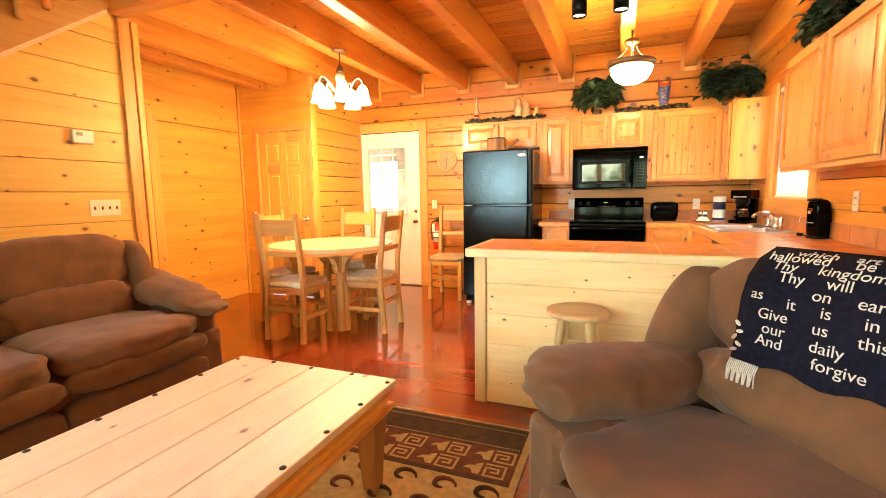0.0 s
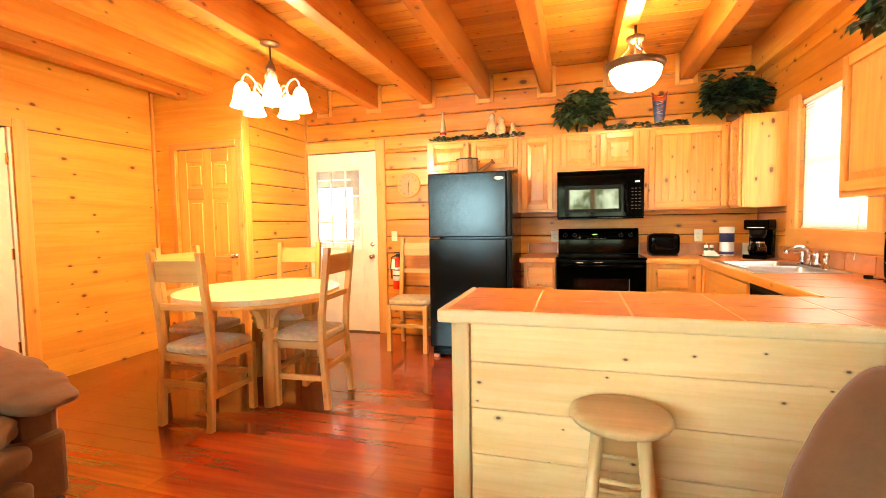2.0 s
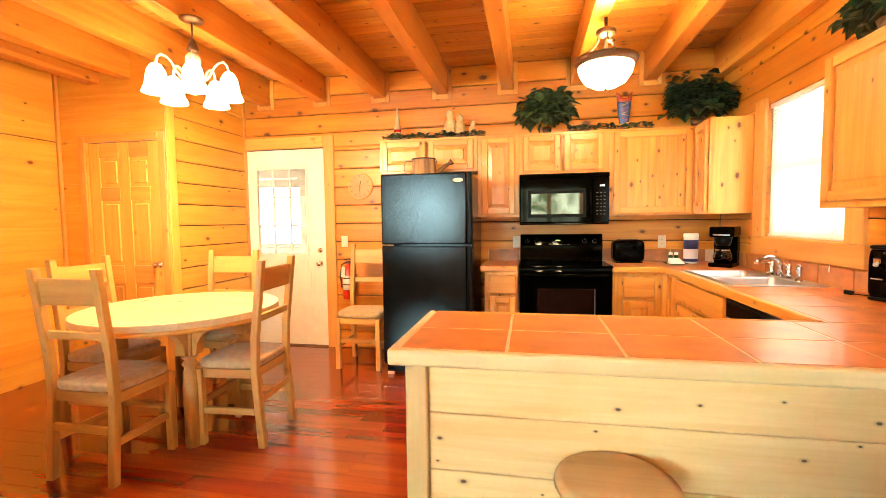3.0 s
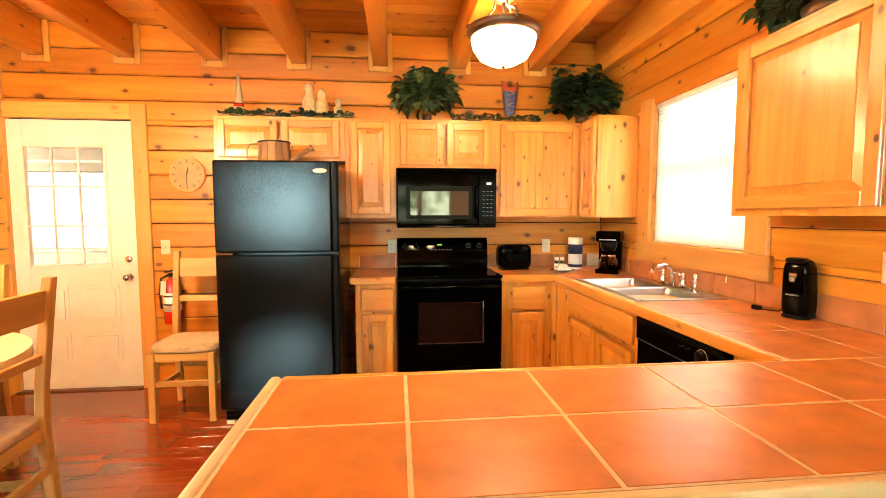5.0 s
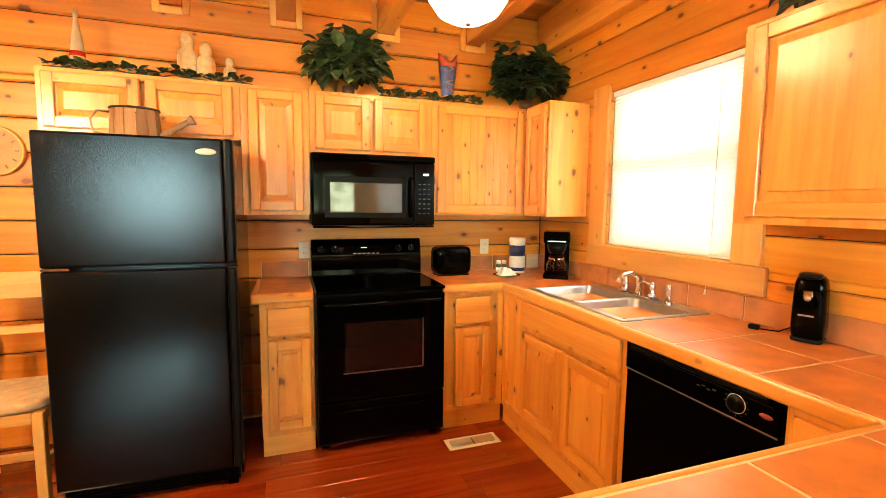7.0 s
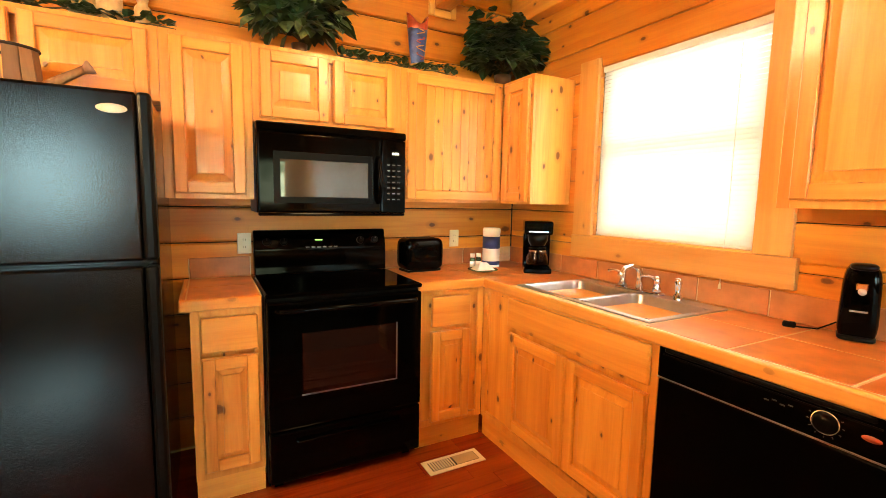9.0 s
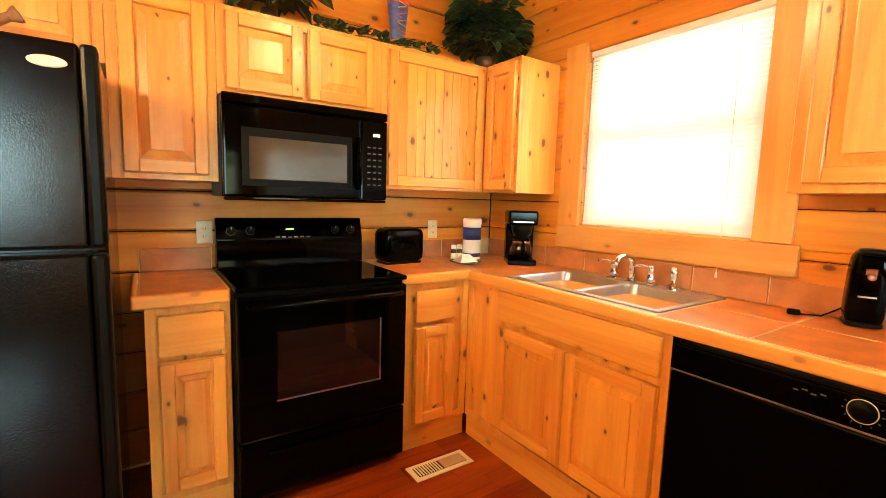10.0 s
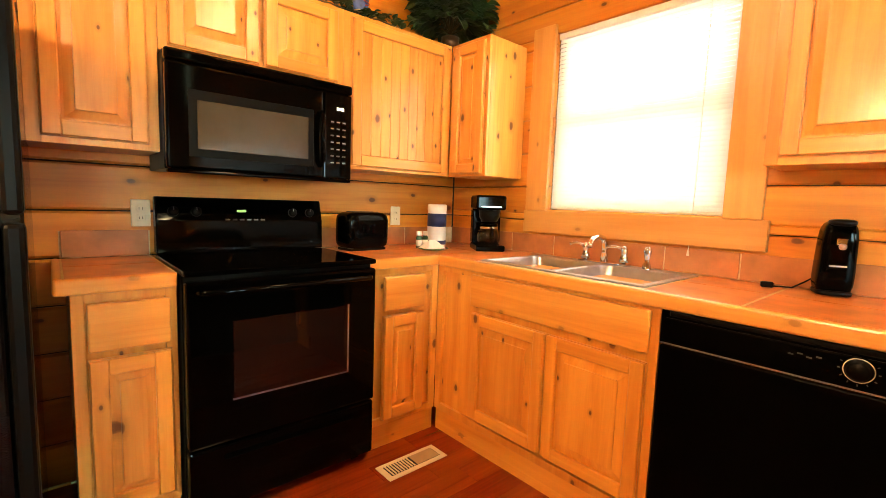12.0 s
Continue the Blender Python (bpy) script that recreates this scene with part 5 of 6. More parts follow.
LINES = [("which", 0.07, 0.425), ("art", 0.19, 0.425), ("hallowed", 0.02, 0.392), ("be", 0.20, 0.392), ("Thy", 0.04, 0.352), ("kingdom", 0.14, 0.352), ("Thy", 0.07, 0.308), ("will", 0.17, 0.308),
         ("on", 0.15, 0.262), ("earth", 0.235, 0.262), ("as", 0.02, 0.232), ("it", 0.105, 0.218), ("is", 0.175, 0.212), ("in", 0.255, 0.206), ("Give", 0.045, 0.168), ("us", 0.165, 0.156), ("this", 0.25, 0.148),
         ("our", 0.06, 0.118), ("daily", 0.165, 0.098), ("And", 0.05, 0.072), ("forgive", 0.175, 0.042)]
for text, x, s in LINES:
    words(text, XT0 + 0.01 + x * 1.28, s * 0.86 + 0.008, 0.047)
for k in range(16):
    x = XT0 + 0.004 + k * 0.006
    part("fringe", tube([(x, 0.207, 0.679), (x - 0.004, 0.198, 0.647), (x - 0.002 - 0.004 * (k % 3), 0.194, 0.607)], 0.0022, 5), CREAM, tw)
for k, (dx, dz, a) in enumerate(((0.0, 0.0, 20), (0.012, 0.02, -30), (-0.004, 0.04, 60), (0.01, 0.06, 10), (0.0, 0.085, -40))):
    bm = lathe([(0, 0), (0.012, 0), (0.012, 0.002), (0, 0.002)], 10)
    bmesh.ops.scale(bm, vec=(1, 0.5, 1), verts=bm.verts)
    part("leaf_motif", bm, CREAM, tw, m=pose(XT0 + 0.014 + dx, 0.204 + 0.18 * dz, 0.712 + dz, 80, 0, 0) @ pose(0, 0, 0, 0, 0, a))

# ---- coffee table and rug ----
TX0, TX1, TY0, TY1, TZ = -1.43, -0.558, 0.26, 1.645, 0.435
ct = thing("coffee_table", "long pale pine coffee table with iron nail heads", "table", pose(0, 0, 0))
LOGWOOD = wood("log_leg_wood", "z", (0.36, 0.16, 0.05), (0.22, 0.08, 0.02), rough=0.42, knots=0.6, tone=0.15)
WASH = wood("washed_pine", "y", (0.80, 0.67, 0.51), (0.70, 0.52, 0.34), rough=0.42, knots=0.75, tone=0.06)
IRON = plain("dark_iron", (0.05, 0.03, 0.02), rough=0.5, metal=0.6)
n = 4
for k in range(n):
    x0, x1 = TX0 + (TX1 - TX0) * k / n, TX0 + (TX1 - TX0) * (k + 1) / n
    part("top_board", boxed(x0 + 0.0005, x1 - 0.0005, TY0, TY1, TZ - 0.028, TZ, bevel=0.003), WASH, ct)
bm = bmesh.new()
for o, z0, z1 in ((0.012, TZ - 0.045, TZ - 0.0285), (0.028, TZ - 0.075, TZ - 0.0455)):
    box(bm, TX0 + o, TX1 - o, TY0 + o, TY1 - o, z0, z1, bevel=0.006, seg=2)
part("moulding", bm, TRIM_Y, ct)
part("lower_moulding", boxed(TX0 + 0.006, TX1 - 0.006, TY0 + 0.006, TY1 - 0.006, TZ - 0.125, TZ - 0.097, bevel=0.010, seg=2), TRIM_Y, ct)
part("apron", boxed(TX0 + 0.03, TX1 - 0.03, TY0 + 0.03, TY1 - 0.03, TZ - 0.15, TZ - 0.0755, bevel=0.002), TRIM_Y, ct)
for x in (TX0 + 0.085, TX1 - 0.085):
    for y in (TY0 + 0.085, TY1 - 0.085):
        bm = bmesh.new()
        rings = [[bm.verts.new((x + a * h, y + b * h, z)) for a, b in ((-1, -1), (1, -1), (1, 1), (-1, 1))] for z, h in ((FZ + 0.011, 0.030), (0.18, 0.042), (TZ - 0.151, 0.052))]
        for r0, r1 in zip(rings, rings[1:]):
            for k in range(4):
                bm.faces.new((r0[k], r0[(k + 1) % 4], r1[(k + 1) % 4], r1[k]))
        bm.faces.new(rings[0][::-1]); bm.faces.new(rings[-1])
        part("leg", bm, LOGWOOD, ct)
nail = mesh_of("nail_head", lathe([(0, 0.006), (0.006, 0.005), (0.0105, 0.002), (0.011, 0.0), (0, 0.0)], 10), IRON)
spots = [(TX0 + 0.02, TY0 + 0.06 + k * 0.213) for k in range(7)] + [(TX1 - 0.02, TY0 + 0.06 + k * 0.213) for k in range(7)] + [(TX0 + 0.22 + 0.22 * k, TY1 - 0.022) for k in range(3)]
for x, y in spots:
    o = new("nail_head", nail)
    o.location, o.parent = (x, y, TZ), ct

rg2 = thing("rug", "brown woven rug with a geometric tan border", "rug", pose(-0.015, 0.085, FZ))
RUGB = plain("rug_dark", (0.055, 0.022, 0.012), rough=1.0, vary=0.4, scale=18, bump=0.5, bscale=300)
RUGM = plain("rug_maroon", (0.12, 0.03, 0.015), rough=1.0, vary=0.3, scale=20, bump=0.5, bscale=300)
RUGT = plain("rug_tan", (0.38, 0.25, 0.11), rough=1.0, vary=0.2, scale=30, bump=0.5, bscale=300)
UX0, UX1, UY0, UY1 = -1.95, -0.04, 0.1, 2.19
part("field", boxed(UX0, UX1, UY0, UY1, 0.0008, 0.008, bevel=0.002), RUGB, rg2)
part("binding", boxed(UX1 - 0.035, UX1 - 0.002, UY0, UY1, 0.0082, 0.0102), RUGT, rg2)
part("binding", boxed(UX0, UX1 - 0.036, UY1 - 0.022, UY1 - 0.002, 0.0082, 0.0102), RUGT, rg2)
part("border", boxed(UX0, UX1 - 0.036, 1.705, 1.945, 0.0082, 0.0096), RUGM, rg2)
part("centre", boxed(UX0, UX1 - 0.036, UY0 + 0.3, 1.675, 0.0082, 0.0096), RUGT, rg2)
dots = bmesh.new()
for y in (2.125, 1.968):
    x = UX0
    while x < UX1 - 0.05:
        box(dots, x, x + 0.008, y - 0.004, y + 0.004, 0.0082, 0.0100)
        x += 0.016
tagged(part("dotted_line", dots, RUGT, rg2), kind="stuff")
for k in range(6):
    for row, yc in enumerate((1.885, 1.765)):
        cx = UX1 - 0.10 - 0.235 * k - 0.02 * row
        f = bmesh.new()
        h, t = 0.050, 0.011
        for b4 in ((-h, h, h - t, h), (h - t, h, -h, h - t), (-h, h - t, -h, -h + t), (-h, -h + t, -h + t, h * 0.45), (-h + t, h * 0.42, h * 0.45 - t, h * 0.45), (h * 0.42 - t, h * 0.42, -h * 0.35, h * 0.45 - t), (-h * 0.4, h * 0.42 - t, -h * 0.35, -h * 0.35 + t)):
            box(f, cx + b4[0], cx + b4[1], yc + b4[2], yc + b4[3], 0.0098, 0.0108)
        part("fret", f, RUGT, rg2)
        f = bmesh.new()
        vs = [f.verts.new((cx - 0.065 + a, yc + b, 0.0106)) for a, b in ((0, 0.045), (-0.03, 0.03), (-0.03, 0.018), (-0.065, 0.010), (-0.085, -0.015), (-0.05, -0.012), (-0.03, -0.045), (0, -0.045))]
        top = bmesh.ops.extrude_face_region(f, geom=[f.faces.new(vs)])
        bmesh.ops.translate(f, vec=(0, 0, 0.0006), verts=[v for v in top["geom"] if isinstance(v, bmesh.types.BMVert)])
        bmesh.ops.recalc_face_normals(f, faces=f.faces)
        part("step_motif", f, RUGT, rg2)
rr = random.Random(3)
for k in range(16):
    cx, cy = UX1 - 0.12 - 0.19 * (k % 8) - 0.05 * (k // 8), 1.60 - 0.15 * (k // 8)
    pts = [(cx + 0.06 * math.cos(a) * (1 - a / 9), cy + 0.05 * math.sin(a) * (1 - a / 9), 0.0098) for a in [0.45 * j for j in range(12)]]
    part("swirl_motif", tube(pts, [0.004 + 0.009 * math.sin(j / 11 * math.pi) for j in range(12)], 6), RUGM if k % 2 else RUGB, rg2)


# ---- on the walls ----
CLOCKF = plain("clock_paper", (0.46, 0.26, 0.10), rough=0.6, vary=0.15, scale=18)
ck = thing("wall_clock", "round pale wooden wall clock with dark hands", "clock", pose(-1.835, YB - 0.001, 1.677, 90))
part("face", lathe([(0, 0.026), (0.125, 0.026), (0.133, 0.022), (0.135, 0.0), (0, 0.0)], 40), CLOCKF, ck)
part("rim", lathe([(0.126, 0.0265), (0.131, 0.029), (0.135, 0.024), (0.137, 0.008), (0.1355, 0.0)], 40), TRIM_X, ck)
for k in range(12):
    a = radians(30 * k)
    part("hour_mark", boxed(-0.004, 0.004, 0.092, 0.112, 0.0265, 0.028), BRONZE, ck, m=pose(0, 0, 0, 0, 0, 30 * k))
part("hand", boxed(-0.003, 0.003, -0.015, 0.085, 0.031, 0.033), IRON, ck, m=pose(0, 0, 0, 0, 0, 180))
part("hand", boxed(-0.004, 0.004, -0.012, 0.055, 0.0285, 0.0305), IRON, ck, m=pose(0, 0, 0, 0, 0, -12))


def plate(m, kind):
    p = thing("light_switch" if kind == "switch" else "power_outlet", "ivory plastic wall %s on pine boards" % ("switch plate" if kind == "switch" else "outlet"), kind, m)
    part("plate", boxed(-0.036, 0.036, -0.006, 0, -0.058, 0.058, bevel=0.003, seg=2), IVORY, p)
    if kind == "switch":
        part("toggle", boxed(-0.005, 0.005, -0.014, -0.0065, -0.012, 0.012, bevel=0.002), IVORY, p)
    else:
        for z in (-0.02, 0.02):
            s = part("socket", boxed(-0.016, 0.016, -0.008, -0.0065, z - 0.013, z + 0.013, bevel=0.002), IVORY, p)
            for x in (-0.006, 0.006):
                part("slot", boxed(x - 0.001, x + 0.001, -0.0088, -0.0078, z - 0.005, z + 0.005), DARK, s)
    return p


plate(pose(-2.03, YB - 0.001, 1.10), "switch")
plate(pose(1.11, YB - 0.001, 1.088), "outlet")
plate(pose(-0.225, YB - 0.001, 1.09), "outlet")
plate(pose(XR - 0.001, 3.30, 1.155, 0, 0, -90), "outlet")
sp4 = thing("switch_bank", "wide ivory plate with four light switches", "switch", pose(XS + 0.001, 2.13, 1.165, 0, 0, 90))
part("plate", boxed(-0.105, 0.105, -0.006, 0, -0.058, 0.058, bevel=0.003), IVORY, sp4)
for k in range(4):
    part("toggle", boxed(-0.075 + 0.05 * k - 0.005, -0.075 + 0.05 * k + 0.005, -0.016, -0.0065, -0.012, 0.012, bevel=0.002), BRONZE, sp4)
th = thing("thermostat", "white wall thermostat with a small grey screen", "thermostat", pose(XS + 0.001, 2.02, 1.655, 0, 0, 90))
part("case", boxed(-0.065, 0.065, -0.028, 0, -0.045, 0.045, bevel=0.006, seg=2), WHITE, th)
part("screen", boxed(-0.045, -0.005, -0.0295, -0.0275, 0.005, 0.03), plain("lcd_grey", (0.25, 0.26, 0.2)), th)

ex = thing("fire_extinguisher", "red fire extinguisher with a paper tag on the wall", "extinguisher", pose(-1.96, YB - 0.075, 0.50))
RED = plain("red_enamel", (0.55, 0.02, 0.012), rough=0.25, vary=0.08, coat=0.3)
part("cylinder", lathe([(0, 0), (0.056, 0.0), (0.062, 0.01), (0.062, 0.29), (0.05, 0.33), (0.022, 0.35), (0.022, 0.37), (0, 0.37)], 24), RED, ex)
lb = part("label", lathe([(0.0625, 0.10), (0.0632, 0.10), (0.0632, 0.25), (0.0625, 0.25)], 24), WHITE, ex, "white printed label")
for k, z in enumerate((0.125, 0.15, 0.19, 0.215)):
    part("print", lathe([(0.0634, z), (0.0638, z), (0.0638, z + 0.012), (0.0634, z + 0.012)], 24), IRON, lb) if k % 2 else None
hd = part("valve", boxed(-0.02, 0.02, -0.02, 0.02, 0.365, 0.40, bevel=0.004), IRON, ex)
part("lever", boxed(-0.012, 0.012, -0.09, 0.02, 0.412, 0.424, bevel=0.003), IRON, hd)
part("hose", tube([(-0.02, -0.01, 0.385), (-0.07, -0.02, 0.36), (-0.08, -0.03, 0.25), (-0.07, -0.03, 0.12)], 0.009, 8), IRON, hd)
part("tag", boxed(-0.075, -0.035, -0.066, -0.064, 0.23, 0.34), WHITE, ex, "hanging paper tag", m=pose(0, 0, 0, 0, 4, 0))
part("bracket", boxed(-0.02, 0.02, 0.06, 0.0735, 0.15, 0.36), IRON, ex)

# ---- sink ----
sk = thing("sink", "double-bowl stainless steel sink", "sink", pose(0, 0, 0))
SX0, SX1, SY0, SY1 = 1.042, 1.55, 4.035, 4.84


def bowl(x0, x1, y0, y1):
    bm = bmesh.new()
    rings = []
    def loop(i, z, r):
        out = []
        for cx, cy, a0 in ((x1 - i - r, y1 - i - r, 0), (x0 + i + r, y1 - i - r, 90), (x0 + i + r, y0 + i + r, 180), (x1 - i - r, y0 + i + r, 270)):
            for j in range(5):
                a = radians(a0 + 22.5 * j)
                out.append(bm.verts.new((cx + r * math.cos(a), cy + r * math.sin(a), z)))
        return out
    for i, z, r in ((0.0, CT + 0.004, 0.05), (0.006, CT - 0.004, 0.05), (0.015, CT - 0.12, 0.05), (0.04, CT - 0.15, 0.045), (0.12, CT - 0.155, 0.03)):
        rings.append(loop(i, z, r))
    for a, b in zip(rings, rings[1:]):
        for k in range(len(a)):
            bm.faces.new((a[k], a[(k + 1) % len(a)], b[(k + 1) % len(a)], b[k]))
    bm.faces.new(rings[-1])
    bmesh.ops.recalc_face_normals(bm, faces=bm.faces)
    bmesh.ops.reverse_faces(bm, faces=bm.faces)
    for f in bm.faces:
        f.smooth = True
    return bm


ym = (SY0 + SY1) / 2
for y0, y1 in ((SY0 + 0.025, ym - 0.012), (ym + 0.012, SY1 - 0.025)):
    bo = part("bowl", bowl(SX0 + 0.03, SX1 - 0.09, y0, y1), STEEL, sk)
    part("drain", lathe([(0, CT - 0.1535), (0.035, CT - 0.153), (0.04, CT - 0.151), (0, CT - 0.151)], 20, at=((SX0 + SX1) / 2 - 0.03, (y0 + y1) / 2, 0)), CHROME, bo)
for x0, x1, y0, y1 in ((SX0, SX0 + 0.032, SY0, SY1), (SX1 - 0.092, SX1, SY0, SY1), (SX0 + 0.032, SX1 - 0.092, SY0, SY0 + 0.027), (SX0 + 0.032, SX1 - 0.092, SY1 - 0.027, SY1), (SX0 + 0.032, SX1 - 0.092, ym - 0.014, ym + 0.014)):
    part("rim", boxed(x0, x1, y0, y1, CT - 0.002, CT + 0.006, bevel=0.003), STEEL, sk)
fa = thing("faucet", "chrome two-handle kitchen faucet with a sprayer", "faucet", pose(1.505, 4.45, CT + 0.006))
part("deck_plate", boxed(-0.022, 0.022, -0.13, 0.13, 0, 0.010, bevel=0.004, seg=2), CHROME, fa)
part("spout", tube([(0, 0, 0.01), (0, 0, 0.06), (0, 0, 0.095), (-0.02, 0, 0.122), (-0.06, 0, 0.132), (-0.11, 0, 0.122), (-0.135, 0, 0.10), (-0.14, 0, 0.085)], [0.020, 0.014, 0.016, 0.014, 0.012, 0.012, 0.013, 0.014], 10), CHROME, fa)
for y in (-0.1, 0.1):
    h = part("handle", lathe([(0, 0.0), (0.022, 0.01), (0.018, 0.03), (0.012, 0.045), (0.016, 0.055), (0.016, 0.075), (0.008, 0.085), (0, 0.086)], 16, at=(0, y, 0.008)), CHROME, fa)
    part("lever", tube([(0, y, 0.075), (-0.01, y + 0.035, 0.088), (-0.015, y + 0.07, 0.086), (-0.015, y + 0.082, 0.080)], [0.008, 0.006, 0.006, 0.008], 8), CHROME, h)
part("sprayer", lathe([(0.02, 0), (0.018, 0.02), (0.010, 0.03), (0.013, 0.05), (0.018, 0.08), (0.012, 0.10), (0, 0.102)], 16, at=(0, -0.21, 0)), CHROME, fa)

# ---- on the worktop ----
to = thing("toaster", "glossy black two-slot toaster on the tiled worktop", "toaster", pose(0.775, 5.49, CT, 0, 0, 4))
bm = puffy(0, 0, 0.108, 0.135, 0.08, 0.100, p=6, cuts=8)
part("body", bm, BLACK, to)
for y in (-0.022, 0.022):
    part("slot", boxed(-0.085, 0.085, y - 0.008, y + 0.008, 0.203, 0.2095), DARK, to)
part("lever", boxed(0.13, 0.148, -0.014, 0.014, 0.10, 0.115, bevel=0.003), BLACK_SATIN, to)
part("base", boxed(-0.115, 0.115, -0.062, 0.062, 0, 0.014), BLACK_SATIN, to)
for x in (-0.03, 0.02):
    part("badge", boxed(x, x + 0.03, -0.0775, -0.0745, 0.125, 0.131), STEEL, to) if x > 0 else None

cn = thing("wipes_canister", "white wipes canister with a navy label", "canister", pose(1.30, 5.475, CT))
part("body", lathe([(0, 0), (0.056, 0.0), (0.058, 0.006), (0.058, 0.225), (0.060, 0.227), (0.060, 0.255), (0.054, 0.262), (0, 0.262)], 24), WHITE, cn)
part("label", lathe([(0.0585, 0.125), (0.0592, 0.125), (0.0592, 0.205), (0.0585, 0.205)], 24), plain("navy_label", (0.015, 0.02, 0.09)), cn, "dark navy label band")
part("label", lathe([(0.0585, 0.015), (0.0592, 0.015), (0.0592, 0.04), (0.0585, 0.04)], 24), plain("navy_label_2", (0.015, 0.02, 0.09)), cn, "thin navy band")
for x in (1.12, 1.165):
    bo = thing("spice_bottle", "small green spice bottle with a white cap", "bottle", pose(x, 5.42, CT))
    part("bottle", lathe([(0, 0), (0.018, 0), (0.018, 0.065), (0.013, 0.075), (0, 0.075)], 16), plain("dark_green_glass", (0.03, 0.07, 0.03), rough=0.15), bo)
    part("cap", lathe([(0.014, 0.0755), (0.016, 0.077), (0.016, 0.10), (0, 0.102)], 16), WHITE, bo)
    part("label", lathe([(0.0182, 0.015), (0.0186, 0.015), (0.0186, 0.05), (0.0182, 0.05)], 16), WHITE, bo)
pl = thing("plate", "small green-rimmed plate with a folded napkin", "plate", pose(1.13, 5.31, CT))
part("dish", lathe([(0, 0.002), (0.06, 0.002), (0.095, 0.012), (0.096, 0.015), (0.06, 0.006), (0, 0.006)], 28), plain("green_glaze", (0.12, 0.2, 0.1), rough=0.25), pl)
bm = bmesh.new()
a = [bm.verts.new(p) for p in ((-0.07, -0.05, 0.012), (0.06, -0.05, 0.012), (0.075, 0.05, 0.012), (-0.06, 0.05, 0.012), (-0.02, 0.0, 0.058), (0.03, 0.0, 0.054))]
for f in ((0, 1, 5, 4), (1, 2, 5), (2, 3, 4, 5), (3, 0, 4), (3, 2, 1, 0)):
    bm.faces.new([a[i] for i in f])
part("napkin", bm, plain("white_cloth", (0.75, 0.72, 0.66), rough=0.95), pl, "folded white napkin")

cm = thing("coffee_maker", "black drip coffee maker with a glass carafe", "coffee maker", pose(1.465, 5.20, CT, 0, 0, -35))
part("base", boxed(-0.085, 0.085, -0.13, 0.10, 0.0, 0.035, bevel=0.008, seg=2), BLACK, cm)
part("tower", boxed(-0.085, 0.085, 0.015, 0.10, 0.0355, 0.24, bevel=0.008, seg=2), BLACK, cm)
part("head", boxed(-0.088, 0.088, -0.11, 0.102, 0.2405, 0.325, bevel=0.012, seg=2), BLACK, cm)
part("filter_basket", lathe([(0.045, 0.17), (0.06, 0.20), (0.065, 0.24), (0, 0.24)], 20, at=(0, -0.055, 0)), BLACK_SATIN, cm)
part("band", boxed(-0.06, 0.06, -0.1125, -0.1105, 0.255, 0.262), STEEL, cm)
ca = part("carafe", lathe([(0, 0.037), (0.055, 0.037), (0.068, 0.06), (0.068, 0.095), (0.05, 0.135), (0.05, 0.15), (0.046, 0.15), (0.046, 0.135), (0.064, 0.093), (0.064, 0.062), (0, 0.042)], 24, at=(0, -0.055, 0)), clear_glass("carafe_glass", 0.0, (0.85, 0.88, 0.88)), cm, "clear glass carafe")
part("lid", lathe([(0, 0.165), (0.05, 0.16), (0.052, 0.151), (0, 0.151)], 20, at=(0, -0.055, 0)), BLACK, ca)
part("band", lathe([(0.0505, 0.13), (0.054, 0.13), (0.054, 0.142), (0.0505, 0.142)], 20, at=(0, -0.055, 0)), CHROME, ca)
part("carafe_handle", tube([(0.0, -0.11, 0.14), (0, -0.15, 0.13), (0, -0.155, 0.09), (0, -0.122, 0.07)], 0.009, 8), BLACK, ca)

co = thing("can_opener", "black upright electric can opener", "can opener", pose(1.532, 3.605, CT, 0, 0, -68))
bm = puffy(0, 0.0, 0.128, 0.050, 0.052, 0.128, p=5, cuts=8)
for v in bm.verts:
    k = 1.08 - 0.5 * v.co.z
    v.co.x, v.co.y = v.co.x * k, v.co.y * k - 0.06 * v.co.z + 0.008
part("body", bm, BLACK, co)
part("base", puffy(0, 0.004, 0.010, 0.050, 0.056, 0.010, p=5, cuts=5), BLACK_SATIN, co)
part("lever", puffy(0.0, -0.035, 0.252, 0.036, 0.040, 0.012, p=3, cuts=5), BLACK_SATIN, co)
cu = part("cutter", boxed(-0.017, 0.015, -0.064, -0.050, 0.176, 0.200, bevel=0.004, seg=2), CHROME, co, "bright metal cutter")
part("wheel", lathe([(0, 0), (0.011, 0), (0.011, 0.005), (0, 0.006)], 14), STEEL, cu, m=pose(0.0, -0.0645, 0.172, 90))
part("badge", boxed(-0.026, 0.020, -0.0575, -0.0505, 0.102, 0.107), STEEL, co)
part("cord", tube([(0.0, 0.055, 0.02), (-0.03, 0.075, 0.05), (-0.06, 0.06, 0.03), (-0.10, 0.045, 0.006), (-0.16, 0.03, 0.006)], 0.003, 6), BLACK_SATIN, co)
part("plug", boxed(-0.20, -0.16, 0.018, 0.040, 0.001, 0.022, bevel=0.004), BLACK_SATIN, co)

